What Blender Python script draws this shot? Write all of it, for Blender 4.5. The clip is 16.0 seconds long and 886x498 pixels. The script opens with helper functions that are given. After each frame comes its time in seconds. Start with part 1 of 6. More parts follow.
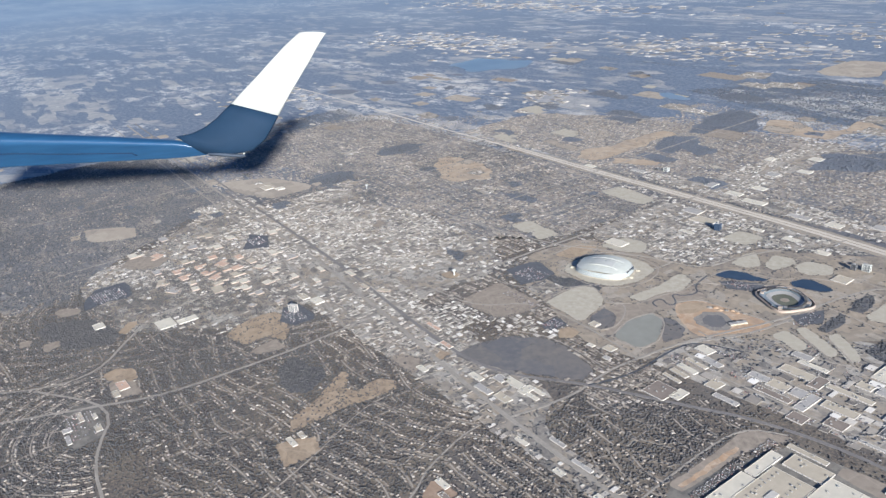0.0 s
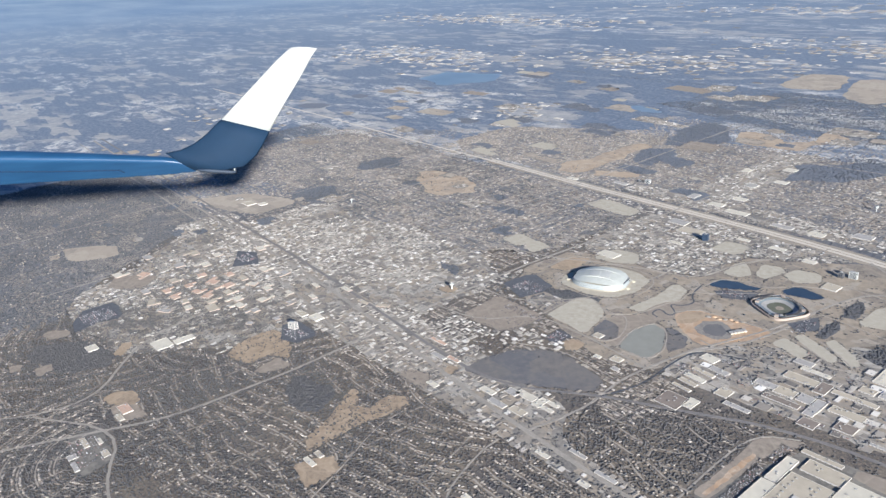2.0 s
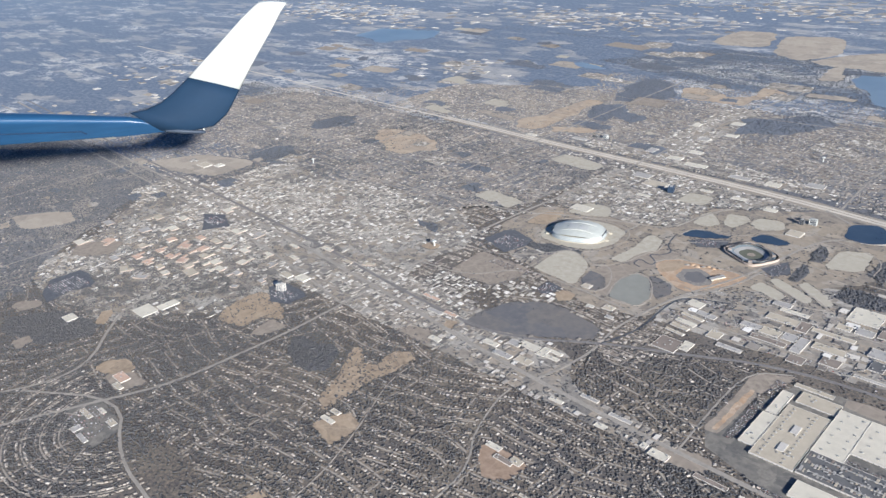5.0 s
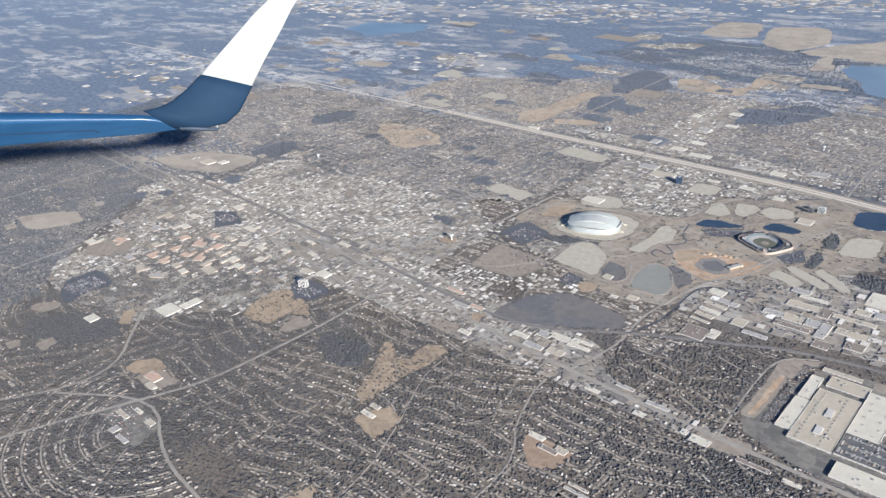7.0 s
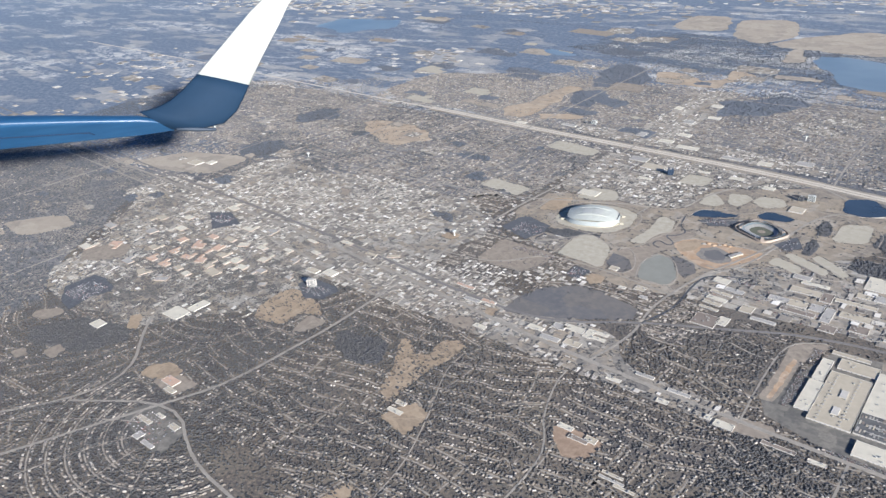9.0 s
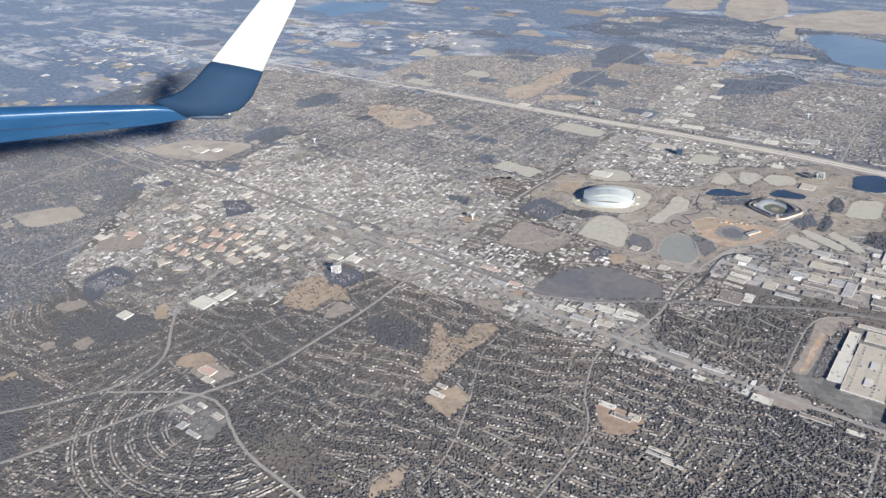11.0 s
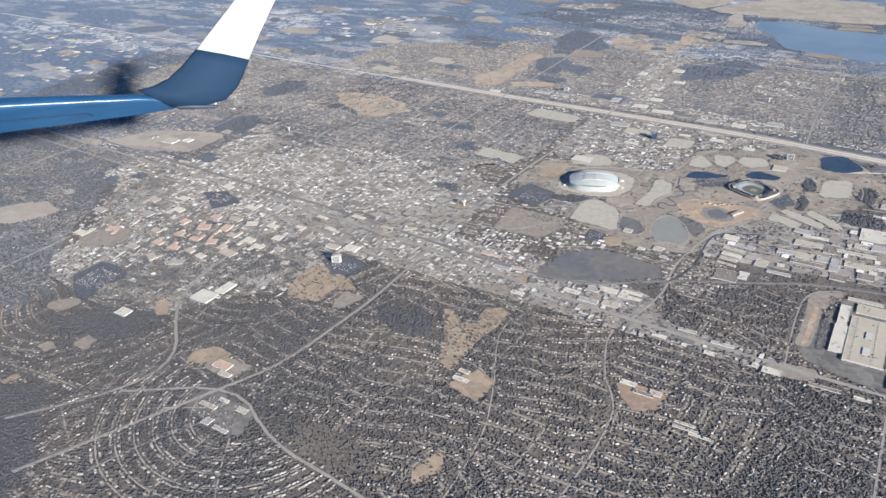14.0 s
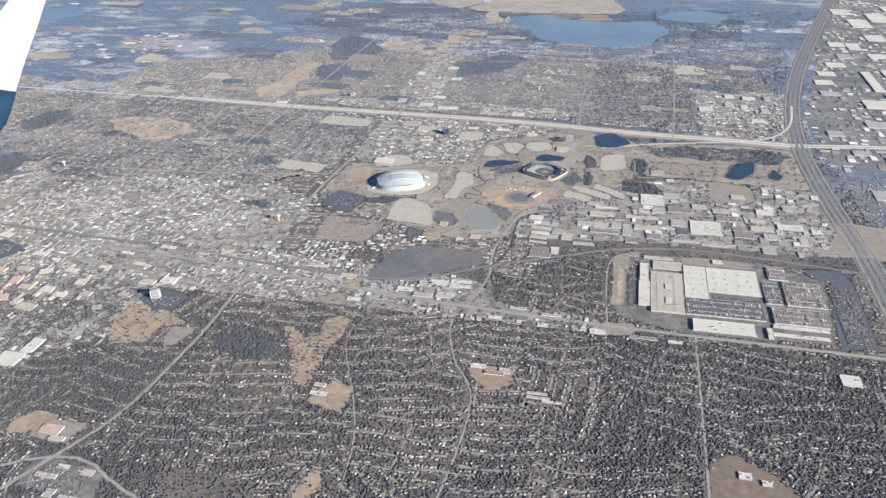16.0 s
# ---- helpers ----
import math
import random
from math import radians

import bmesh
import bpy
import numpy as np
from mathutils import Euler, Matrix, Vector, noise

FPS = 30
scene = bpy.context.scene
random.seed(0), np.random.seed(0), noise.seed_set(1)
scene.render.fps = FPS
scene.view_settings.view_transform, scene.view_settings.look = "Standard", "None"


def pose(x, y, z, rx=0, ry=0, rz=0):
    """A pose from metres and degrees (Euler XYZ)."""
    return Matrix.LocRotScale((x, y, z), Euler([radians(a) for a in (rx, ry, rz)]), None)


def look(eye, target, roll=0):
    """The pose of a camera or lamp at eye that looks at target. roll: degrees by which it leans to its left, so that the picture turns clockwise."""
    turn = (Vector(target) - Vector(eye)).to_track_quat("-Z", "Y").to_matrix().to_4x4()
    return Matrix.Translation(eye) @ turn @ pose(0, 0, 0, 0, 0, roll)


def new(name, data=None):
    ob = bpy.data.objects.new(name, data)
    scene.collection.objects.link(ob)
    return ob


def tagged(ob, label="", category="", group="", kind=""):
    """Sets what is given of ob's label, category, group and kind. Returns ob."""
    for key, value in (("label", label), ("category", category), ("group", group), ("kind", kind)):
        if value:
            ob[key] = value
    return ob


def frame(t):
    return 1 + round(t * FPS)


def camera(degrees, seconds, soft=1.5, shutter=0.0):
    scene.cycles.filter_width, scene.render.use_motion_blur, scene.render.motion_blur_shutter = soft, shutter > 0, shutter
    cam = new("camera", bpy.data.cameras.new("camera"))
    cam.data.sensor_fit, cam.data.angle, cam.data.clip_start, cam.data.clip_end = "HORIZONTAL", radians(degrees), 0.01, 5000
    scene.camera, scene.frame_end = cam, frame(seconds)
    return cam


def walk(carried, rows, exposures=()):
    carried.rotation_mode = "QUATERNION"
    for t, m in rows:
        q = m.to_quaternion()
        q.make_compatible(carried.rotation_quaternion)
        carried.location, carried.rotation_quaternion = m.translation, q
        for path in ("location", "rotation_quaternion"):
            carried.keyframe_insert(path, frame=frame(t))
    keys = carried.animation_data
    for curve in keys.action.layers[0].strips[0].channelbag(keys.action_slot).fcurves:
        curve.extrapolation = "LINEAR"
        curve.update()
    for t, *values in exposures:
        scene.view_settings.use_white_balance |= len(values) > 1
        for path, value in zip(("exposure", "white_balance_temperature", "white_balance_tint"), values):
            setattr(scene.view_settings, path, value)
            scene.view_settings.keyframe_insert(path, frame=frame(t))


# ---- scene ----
# A city plain seen from a climbing jet. One unit here is twenty metres of the place, so that the
# horizon, some hundred kilometres off, still lies inside the lens's reach. The wing is sized to the view instead.
cam = camera(60.0, 16.0, 1.45)
ROWS = [
    (0, 168.62, -182.30, 114.18, 55.57, -22.48, -5.16),
    (0.5, 166.51, -185.58, 114.66, 55.11, -22.93, -5.19),
    (1, 164.32, -188.71, 115.16, 53.96, -22.81, -4.88),
    (1.5, 162.04, -191.61, 115.86, 53.11, -22.98, -4.65),
    (2, 159.59, -194.34, 116.54, 51.88, -21.90, -4.61),
    (2.5, 157.11, -197.28, 116.86, 49.53, -17.21, -3.64),
    (3, 154.65, -200.38, 117.00, 48.87, -16.59, -2.74),
    (3.5, 152.35, -203.59, 117.06, 48.47, -17.31, -2.41),
    (4, 150.11, -206.85, 117.17, 47.51, -19.40, -2.67),
    (4.5, 147.69, -210.03, 117.52, 46.55, -24.58, -3.89),
    (7, 135.01, -224.55, 119.91, 43.33, -25.98, -3.61),
    (7.5, 132.37, -227.32, 120.37, 42.45, -26.03, -3.57),
    (8, 129.71, -230.03, 120.78, 41.68, -26.06, -3.46),
    (8.5, 127.00, -232.73, 121.21, 40.79, -25.99, -3.23),
    (9, 124.18, -235.44, 121.63, 40.12, -26.50, -3.57),
    (11.5, 109.49, -248.35, 124.16, 37.51, -28.16, -3.41),
    (12, 106.49, -250.84, 124.54, 36.52, -28.13, -2.70),
    (12.5, 103.42, -253.21, 124.89, 35.64, -28.21, -2.55),
    (13, 100.38, -255.52, 125.25, 34.72, -28.27, -2.41),
    (13.5, 97.46, -257.73, 125.59, 34.05, -28.35, -2.65),
    (14, 94.64, -259.81, 125.94, 32.48, -29.23, -2.61),
    (14.5, 91.65, -261.62, 126.52, 30.11, -33.60, -4.68),
    (15, 88.50, -263.38, 127.15, 23.76, -32.23, -4.87),
    (15.5, 85.37, -265.34, 127.48, 19.96, -31.31, -3.57),
    (16, 82.27, -267.24, 127.73, 13.93, -29.47, -1.79),
]
EXPOSURE = 1.19
walk(cam, [(t, pose(x, y, z, 90 + pitch, 0, yaw) @ pose(0, 0, 0, 0, 0, roll)) for t, x, y, z, yaw, pitch, roll in ROWS],
     exposures=[(t, EXPOSURE + e, 5900, 10) for t, e in ((0, 0.0), (2, 0.05), (2.5, -0.03), (3.4, -0.16), (4, -0.17), (4.5, -0.03), (8, 0.05), (12.5, 0.10), (14, 0.08), (15, 0.20), (16, 0.15))])

# ---- light: a clear winter morning, the sun low in the south-east, widened to soften the wing's shadow ----
# bearing and height keep the wing's shadow mostly behind the wing
SUN_AZ, SUN_EL = 112.0, 18.5
world = bpy.data.worlds.new("sky")
scene.world = world
world.use_nodes = True
wt = world.node_tree
sky = wt.nodes.new("ShaderNodeTexSky")
sky.sky_type = "NISHITA"
sky.sun_disc = False
sky.sun_elevation, sky.sun_rotation = radians(SUN_EL), radians(SUN_AZ)
sky.altitude, sky.air_density, sky.dust_density = 2300, 0.55, 0.1
sky.ozone_density = 3.0
wt.nodes["Background"].inputs[1].default_value = 0.08
wt.links.new(sky.outputs[0], wt.nodes["Background"].inputs[0])
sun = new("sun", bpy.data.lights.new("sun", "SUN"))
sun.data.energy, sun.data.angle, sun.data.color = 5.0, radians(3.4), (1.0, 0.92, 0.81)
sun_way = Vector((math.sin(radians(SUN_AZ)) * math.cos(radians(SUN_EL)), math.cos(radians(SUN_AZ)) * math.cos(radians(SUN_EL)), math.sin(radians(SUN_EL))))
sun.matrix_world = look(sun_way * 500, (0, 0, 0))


# ---- materials ----
class Nodes:
    """A small wrapper that builds one procedural material."""

    def __init__(self, name, rough=0.8, metal=0.0, spec=0.3):
        self.m = bpy.data.materials.new(name)
        self.m.use_nodes = True
        self.t = self.m.node_tree
        self.b = self.t.nodes["Principled BSDF"]
        self.b.inputs["Roughness"].default_value = rough
        self.b.inputs["Metallic"].default_value = metal
        self.b.inputs["Specular IOR Level"].default_value = spec
        self.at = self.t.nodes.new("ShaderNodeNewGeometry").outputs["Position"]

    def node(self, kind, **sockets):
        n = self.t.nodes.new(kind)
        for k, v in sockets.items():
            self.put(n.inputs[k.replace("_", " ")], v)
        return n

    def put(self, socket, v):
        if isinstance(v, bpy.types.NodeSocket):
            self.t.links.new(v, socket)
        elif isinstance(v, (tuple, list)) and len(v) == 3 and socket.type == "RGBA":
            socket.default_value = (*v, 1)
        else:
            socket.default_value = v

    def noise(self, scale, detail=4.0, rough=0.6, at=None, dist=0.0):
        n = self.node("ShaderNodeTexNoise", Scale=scale, Detail=detail, Roughness=rough, Distortion=dist)
        self.put(n.inputs["Vector"], at or self.at)
        return n.outputs["Fac"]

    def cells(self, scale, feature="F1", out="Color", at=None, metric="EUCLIDEAN"):
        n = self.node("ShaderNodeTexVoronoi", Scale=scale)
        n.feature = feature
        if feature == "F1":
            n.distance = metric
        self.put(n.inputs["Vector"], at or self.at)
        return n.outputs[out]

    def ramp(self, fac, *stops):
        n = self.node("ShaderNodeValToRGB", Fac=fac)
        e = n.color_ramp.elements
        while len(e) < len(stops):
            e.new(0.5)
        for el, (p, c) in zip(e, stops):
            el.position = p
            el.color = (*c, 1) if isinstance(c, tuple) else (c, c, c, 1)
        return n.outputs["Color"]

    def mix(self, fac, a, b, mode="MIX"):
        n = self.t.nodes.new("ShaderNodeMix")
        n.data_type, n.blend_type = "RGBA", mode
        self.put(n.inputs[0], fac)
        self.put(n.inputs[6], a)
        self.put(n.inputs[7], b)
        return n.outputs[2]

    def math(self, op, a, b=0.0):
        n = self.t.nodes.new("ShaderNodeMath")
        n.operation = op
        self.put(n.inputs[0], a)
        self.put(n.inputs[1], b)
        return n.outputs[0]

    def scaled(self, x, y, z=1.0, turn=0.0):
        n = self.node("ShaderNodeMapping", Vector=self.at)
        n.inputs["Scale"].default_value = (x, y, z)
        n.inputs["Rotation"].default_value = (0, 0, radians(turn))
        return n.outputs["Vector"]

    def island(self):
        return self.t.nodes.new("ShaderNodeNewGeometry").outputs["Random Per Island"]

    def each(self):
        return self.t.nodes.new("ShaderNodeObjectInfo").outputs["Random"]

    def bump(self, height, strength=0.4, distance=0.05):
        n = self.node("ShaderNodeBump", Height=height, Strength=strength, Distance=distance)
        self.t.links.new(n.outputs[0], self.b.inputs["Normal"])

    def colour(self, c):
        self.put(self.b.inputs["Base Color"], c)
        return self.m


def plain(name, colour, vary=0.25, scale=1.5, rough=0.8, metal=0.0, spec=0.3, per=None):
    """A surface of one paint or stuff with stains at two scales; per: also from piece to piece."""
    n = Nodes(name, rough, metal, spec)
    dark, light = tuple(c * (1 - vary) for c in colour), tuple(min(1, c * (1 + vary)) for c in colour)
    c = n.ramp(n.noise(scale, 6, 0.65), (0.3, dark), (0.7, light))
    c = n.mix(0.35, c, n.ramp(n.noise(scale * 0.13, 3), (0.35, dark), (0.65, light)))
    if per:
        r = n.island() if per == "island" else n.each()
        c = n.mix(1.0, c, n.ramp(r, (0.0, 0.6), (1.0, 1.25)), "MULTIPLY")
    return n.colour(c)


def make_ground():
    """Winter suburb floor: dun lawns, drives and bare earth; far off woods, fields and pale estates, with blue-grey
    haze in their colour.
    """
    n = Nodes("suburb_ground", 0.9, 0, 0.2)
    near = n.ramp(n.noise(1.1, 8, 0.72), (0.30, (0.062, 0.061, 0.063)), (0.47, (0.115, 0.103, 0.092)), (0.61, (0.215, 0.178, 0.138)), (0.76, (0.40, 0.33, 0.245)))
    near = n.mix(n.ramp(n.noise(0.05, 4), (0.46, 0.0), (0.68, 0.5)), near, (0.25, 0.218, 0.172))
    near = n.mix(n.ramp(n.noise(0.03, 3, 0.5, n.scaled(1, 1, 1, 40)), (0.36, 0.5), (0.52, 0.0)), near, (0.115, 0.113, 0.118))
    # far woods and fields, tinted with the blue of haze
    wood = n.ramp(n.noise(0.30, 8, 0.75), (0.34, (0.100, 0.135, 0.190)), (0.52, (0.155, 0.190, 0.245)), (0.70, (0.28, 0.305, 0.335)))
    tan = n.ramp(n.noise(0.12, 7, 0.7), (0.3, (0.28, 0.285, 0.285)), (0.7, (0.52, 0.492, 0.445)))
    parcel = n.cells(0.075, at=n.scaled(0.55, 1.5, 1, 18), metric="CHEBYCHEV")
    parcel = n.math("ADD", n.math("MULTIPLY", n.node("ShaderNodeSeparateColor", Color=parcel).outputs[0], 0.30), n.noise(0.011, 6, 0.62, n.scaled(0.6, 1.25, 1, 26), 0.4))
    far = n.mix(n.ramp(parcel, (0.70, 0.0), (0.80, 0.7)), wood, tan)
    estate = n.ramp(n.noise(0.010, 6, 0.68, n.scaled(0.45, 1.4, 1, 24), 0.3), (0.515, 0.0), (0.56, 1.0))
    roofs = n.ramp(n.cells(0.55), (0.46, 0.0), (0.60, 1.0))
    sheds = n.ramp(n.cells(0.13, metric="CHEBYCHEV"), (0.58, 0.0), (0.64, 1.0))
    pale = n.math("MULTIPLY", n.math("MULTIPLY", n.math("MAXIMUM", roofs, sheds), estate), n.ramp(n.noise(0.05, 5, 0.7, n.scaled(0.7, 1.3, 1, 20)), (0.44, 0.0), (0.56, 1.0)))
    far = n.mix(n.math("MULTIPLY", pale, 0.8), far, (0.60, 0.585, 0.55))
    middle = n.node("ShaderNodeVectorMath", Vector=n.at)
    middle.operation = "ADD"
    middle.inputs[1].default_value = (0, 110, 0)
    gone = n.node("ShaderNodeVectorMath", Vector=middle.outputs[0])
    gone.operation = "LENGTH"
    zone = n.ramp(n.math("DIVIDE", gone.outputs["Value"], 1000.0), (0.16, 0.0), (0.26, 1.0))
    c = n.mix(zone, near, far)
    # haze painted into the base colour, stronger with distance
    haze_share = n.ramp(n.math("DIVIDE", gone.outputs["Value"], 5000.0), (0.08, 0.0), (0.40, 0.95))
    c = n.mix(haze_share, c, n.ramp(n.noise(0.004, 5, 0.6, n.scaled(0.4, 1.4, 1, 25)), (0.35, (0.165, 0.245, 0.355)), (0.65, (0.26, 0.335, 0.42))))
    n.bump(n.noise(1.5, 6, 0.7), 0.6, 0.12)
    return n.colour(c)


def field(name, dark, mid, light, scale=0.5, tracks=0.0, parcels=None):
    """Open ground in three tones, patchy at two scales, with worn tracks."""
    n = Nodes(name, 0.9, 0, 0.2)
    c = n.ramp(n.noise(scale, 8, 0.7), (0.32, dark), (0.5, mid), (0.68, light))
    c = n.mix(n.ramp(n.noise(scale * 0.16, 4, 0.6, None, 1.0), (0.42, 0.0), (0.6, 0.65)), c, mid)
    c = n.mix(n.ramp(n.noise(scale * 4, 4, 0.8), (0.55, 0.0), (0.72, 0.6)), c, dark)
    if parcels:
        size, strength, *tones = parcels
        fine = n.node("ShaderNodeSeparateColor", Color=n.cells(size, at=n.scaled(1.0, 1.4, 1, 4), metric="CHEBYCHEV"))
        broad = n.noise(size * 0.22, 5, 0.6)
        fac = n.math("ADD", n.math("MULTIPLY", fine.outputs[0], 0.6), n.math("MULTIPLY", n.math("SUBTRACT", broad, 0.3), 1.0))
        steps = len(tones)
        lot = n.ramp(fac, *[(0.12 + 0.76 * (k + e) / steps, t) for k, t in enumerate(tones) for e in (0.08, 0.92)])
        c = n.mix(strength, c, n.mix(n.ramp(n.noise(scale * 3, 6, 0.75), (0.35, 0.25), (0.65, 1.0)), c, lot))
    if tracks:
        c = n.mix(n.ramp(n.cells(0.12, "DISTANCE_TO_EDGE", "Distance"), (0.0, tracks), (0.035, 0.0)), c, light)
    n.bump(n.noise(3.0, 5, 0.7), 0.4, 0.05)
    return n.colour(c)


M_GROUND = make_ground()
M_TAN = field("dry_grass", (0.22, 0.172, 0.125), (0.345, 0.27, 0.19), (0.46, 0.375, 0.28), 0.5, 0.3, (0.22, 0.4, (0.20, 0.165, 0.13), (0.34, 0.265, 0.185), (0.45, 0.36, 0.26)))
M_BROWN = field("brown_field", (0.20, 0.172, 0.142), (0.285, 0.245, 0.20), (0.37, 0.32, 0.26), 0.5, 0.4)
M_MARSH = field("dark_marsh_grass", (0.105, 0.108, 0.118), (0.155, 0.15, 0.15), (0.225, 0.20, 0.172), 0.35, 0.1, (0.06, 0.5, (0.115, 0.122, 0.138), (0.145, 0.145, 0.15), (0.205, 0.182, 0.154), (0.18, 0.165, 0.148)))
M_OLDTOWN = field("old_suburb_ground", (0.10, 0.11, 0.13), (0.205, 0.202, 0.202), (0.43, 0.41, 0.375), 0.6, 0.2, (0.10, 0.65, (0.115, 0.128, 0.152), (0.155, 0.162, 0.175), (0.20, 0.198, 0.195), (0.30, 0.275, 0.24), (0.43, 0.38, 0.31)))
M_WOODFLOOR = field("leaf_litter", (0.095, 0.10, 0.112), (0.13, 0.132, 0.14), (0.18, 0.173, 0.167), 0.8)
M_DIRT = field("orange_clay", (0.30, 0.205, 0.135), (0.42, 0.295, 0.195), (0.53, 0.425, 0.315), 0.45, 0.4, (0.35, 0.6, (0.25, 0.21, 0.175), (0.42, 0.28, 0.17), (0.40, 0.31, 0.22), (0.50, 0.42, 0.33)))
M_SCHOOL = field("worn_school_ground", (0.22, 0.16, 0.115), (0.31, 0.228, 0.165), (0.40, 0.31, 0.235), 0.6, 0.2)
M_EARTH = field("dark_brown_earth", (0.14, 0.11, 0.085), (0.20, 0.155, 0.115), (0.27, 0.215, 0.16), 0.5, 0.3)
# leaf litter for far woods, paler and bluer with haze painted in
M_WOODFAR = field("haze_blue_leaf_litter", (0.125, 0.145, 0.178), (0.16, 0.178, 0.21), (0.22, 0.232, 0.252), 0.8)
M_MEADOW = field("pale_winter_meadow", (0.19, 0.165, 0.135), (0.30, 0.258, 0.205), (0.42, 0.362, 0.285), 0.35, 0.25, (0.16, 0.6, (0.16, 0.15, 0.14), (0.26, 0.225, 0.18), (0.34, 0.285, 0.215), (0.40, 0.37, 0.32)))
M_TOWN = field("town_ground", (0.12, 0.114, 0.105), (0.26, 0.238, 0.206), (0.47, 0.428, 0.365), 0.55, 0.15, (0.26, 0.8, (0.12, 0.118, 0.118), (0.22, 0.205, 0.185), (0.30, 0.262, 0.215), (0.36, 0.30, 0.225), (0.43, 0.405, 0.355), (0.52, 0.485, 0.42)))
# dry grass for far fields, its colour greyed as by haze
M_TANFAR = field("haze_dulled_dry_grass", (0.27, 0.235, 0.19), (0.38, 0.328, 0.26), (0.46, 0.40, 0.325), 0.3, 0.2, (0.10, 0.5, (0.20, 0.195, 0.19), (0.34, 0.305, 0.26), (0.43, 0.39, 0.33)))
M_GOLF = field("warm_tan_fairways", (0.25, 0.205, 0.16), (0.40, 0.325, 0.245), (0.51, 0.43, 0.335), 0.25, 0.2, (0.12, 0.45, (0.24, 0.215, 0.185), (0.42, 0.325, 0.225), (0.50, 0.41, 0.30)))
M_LOT = field("weathered_concrete_lot", (0.35, 0.315, 0.25), (0.42, 0.385, 0.31), (0.49, 0.455, 0.375), 0.5, 0.2)
M_LOTDARK = field("asphalt_lot", (0.075, 0.08, 0.092), (0.11, 0.116, 0.128), (0.16, 0.165, 0.172), 0.9, 0.25)
M_YARD = field("plant_yard_asphalt", (0.105, 0.102, 0.096), (0.165, 0.157, 0.142), (0.27, 0.25, 0.212), 0.5, 0.2, (0.4, 0.6, (0.09, 0.09, 0.09), (0.15, 0.142, 0.13), (0.21, 0.195, 0.168), (0.30, 0.275, 0.23)))
M_ESTATE = field("estate_ground", (0.11, 0.117, 0.12), (0.185, 0.18, 0.17), (0.29, 0.277, 0.243), 0.5, 0.1, (0.12, 0.7, (0.105, 0.115, 0.13), (0.17, 0.17, 0.165), (0.235, 0.22, 0.188), (0.31, 0.29, 0.25)))
M_ROAD = plain("worn_road", (0.305, 0.28, 0.242), 0.2, 1.2)
M_FREEWAY = plain("pale_concrete_freeway", (0.54, 0.49, 0.41), 0.14, 0.8)
M_ASPHALT = plain("dark_road", (0.20, 0.20, 0.20), 0.2, 1.0)
M_LANE = plain("pale_street_concrete", (0.32, 0.288, 0.245), 0.2, 1.0)
M_FRONTS = field("front_lawns_and_drives", (0.11, 0.098, 0.087), (0.195, 0.163, 0.128), (0.36, 0.308, 0.24), 1.6, 0.0, (0.9, 0.6, (0.11, 0.105, 0.10), (0.185, 0.158, 0.128), (0.27, 0.22, 0.16), (0.33, 0.295, 0.245)))
M_PIT = field("grey_dug_clay", (0.16, 0.15, 0.14), (0.235, 0.22, 0.20), (0.34, 0.31, 0.27), 0.7, 0.5)
M_MUD = plain("dark_creek_mud", (0.085, 0.09, 0.098), 0.3, 1.0, 0.5)
M_BALLAST = plain("rail_ballast", (0.19, 0.18, 0.17), 0.25, 1.5)
M_SLAB = plain("grey_green_basin", (0.245, 0.245, 0.215), 0.10, 0.3)


def make_water():
    n = Nodes("pond_water", 0.12, 0, 0.5)
    n.bump(n.noise(3.0, 4), 0.15, 0.02)
    return n.colour(n.ramp(n.noise(0.1, 3), (0.3, (0.032, 0.05, 0.072)), (0.7, (0.05, 0.072, 0.098))))


M_WATER = make_water()


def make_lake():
    n = Nodes("haze_pale_lake_water", 0.35, 0, 0.4)
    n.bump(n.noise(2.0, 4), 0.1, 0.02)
    # much paler than the ponds: distance haze is part of this colour
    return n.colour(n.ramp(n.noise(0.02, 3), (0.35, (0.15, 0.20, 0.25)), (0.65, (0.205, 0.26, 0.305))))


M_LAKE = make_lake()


def make_tree(name, a, b, c):
    n = Nodes(name, 0.9, 0, 0.15)
    base = n.ramp(n.island(), (0.0, a), (0.55, b), (1.0, c))
    base = n.mix(0.6, base, n.ramp(n.noise(9, 5, 0.75), (0.35, tuple(v * 0.6 for v in a)), (0.65, tuple(v * 1.25 for v in c))))
    n.bump(n.noise(14, 4, 0.8), 0.8, 0.06)
    through_twigs = n.node("ShaderNodeBsdfTranslucent", Color=base)
    both = n.node("ShaderNodeMixShader", Fac=0.35)
    n.t.links.new(n.b.outputs[0], both.inputs[1])
    n.t.links.new(through_twigs.outputs[0], both.inputs[2])
    n.t.links.new(both.outputs[0], n.t.nodes["Material Output"].inputs["Surface"])
    return n.colour(base)


M_TREE = make_tree("bare_crowns", (0.108, 0.115, 0.130), (0.146, 0.149, 0.158), (0.202, 0.193, 0.186))
# the same crowns farther off, with the blue of haze in their colour
M_TREE_MID = make_tree("haze_blue_mid_crowns", (0.082, 0.095, 0.118), (0.118, 0.128, 0.148), (0.180, 0.180, 0.184))
M_TREE_FAR = make_tree("haze_blue_far_crowns", (0.108, 0.130, 0.168), (0.148, 0.166, 0.200), (0.215, 0.222, 0.236))


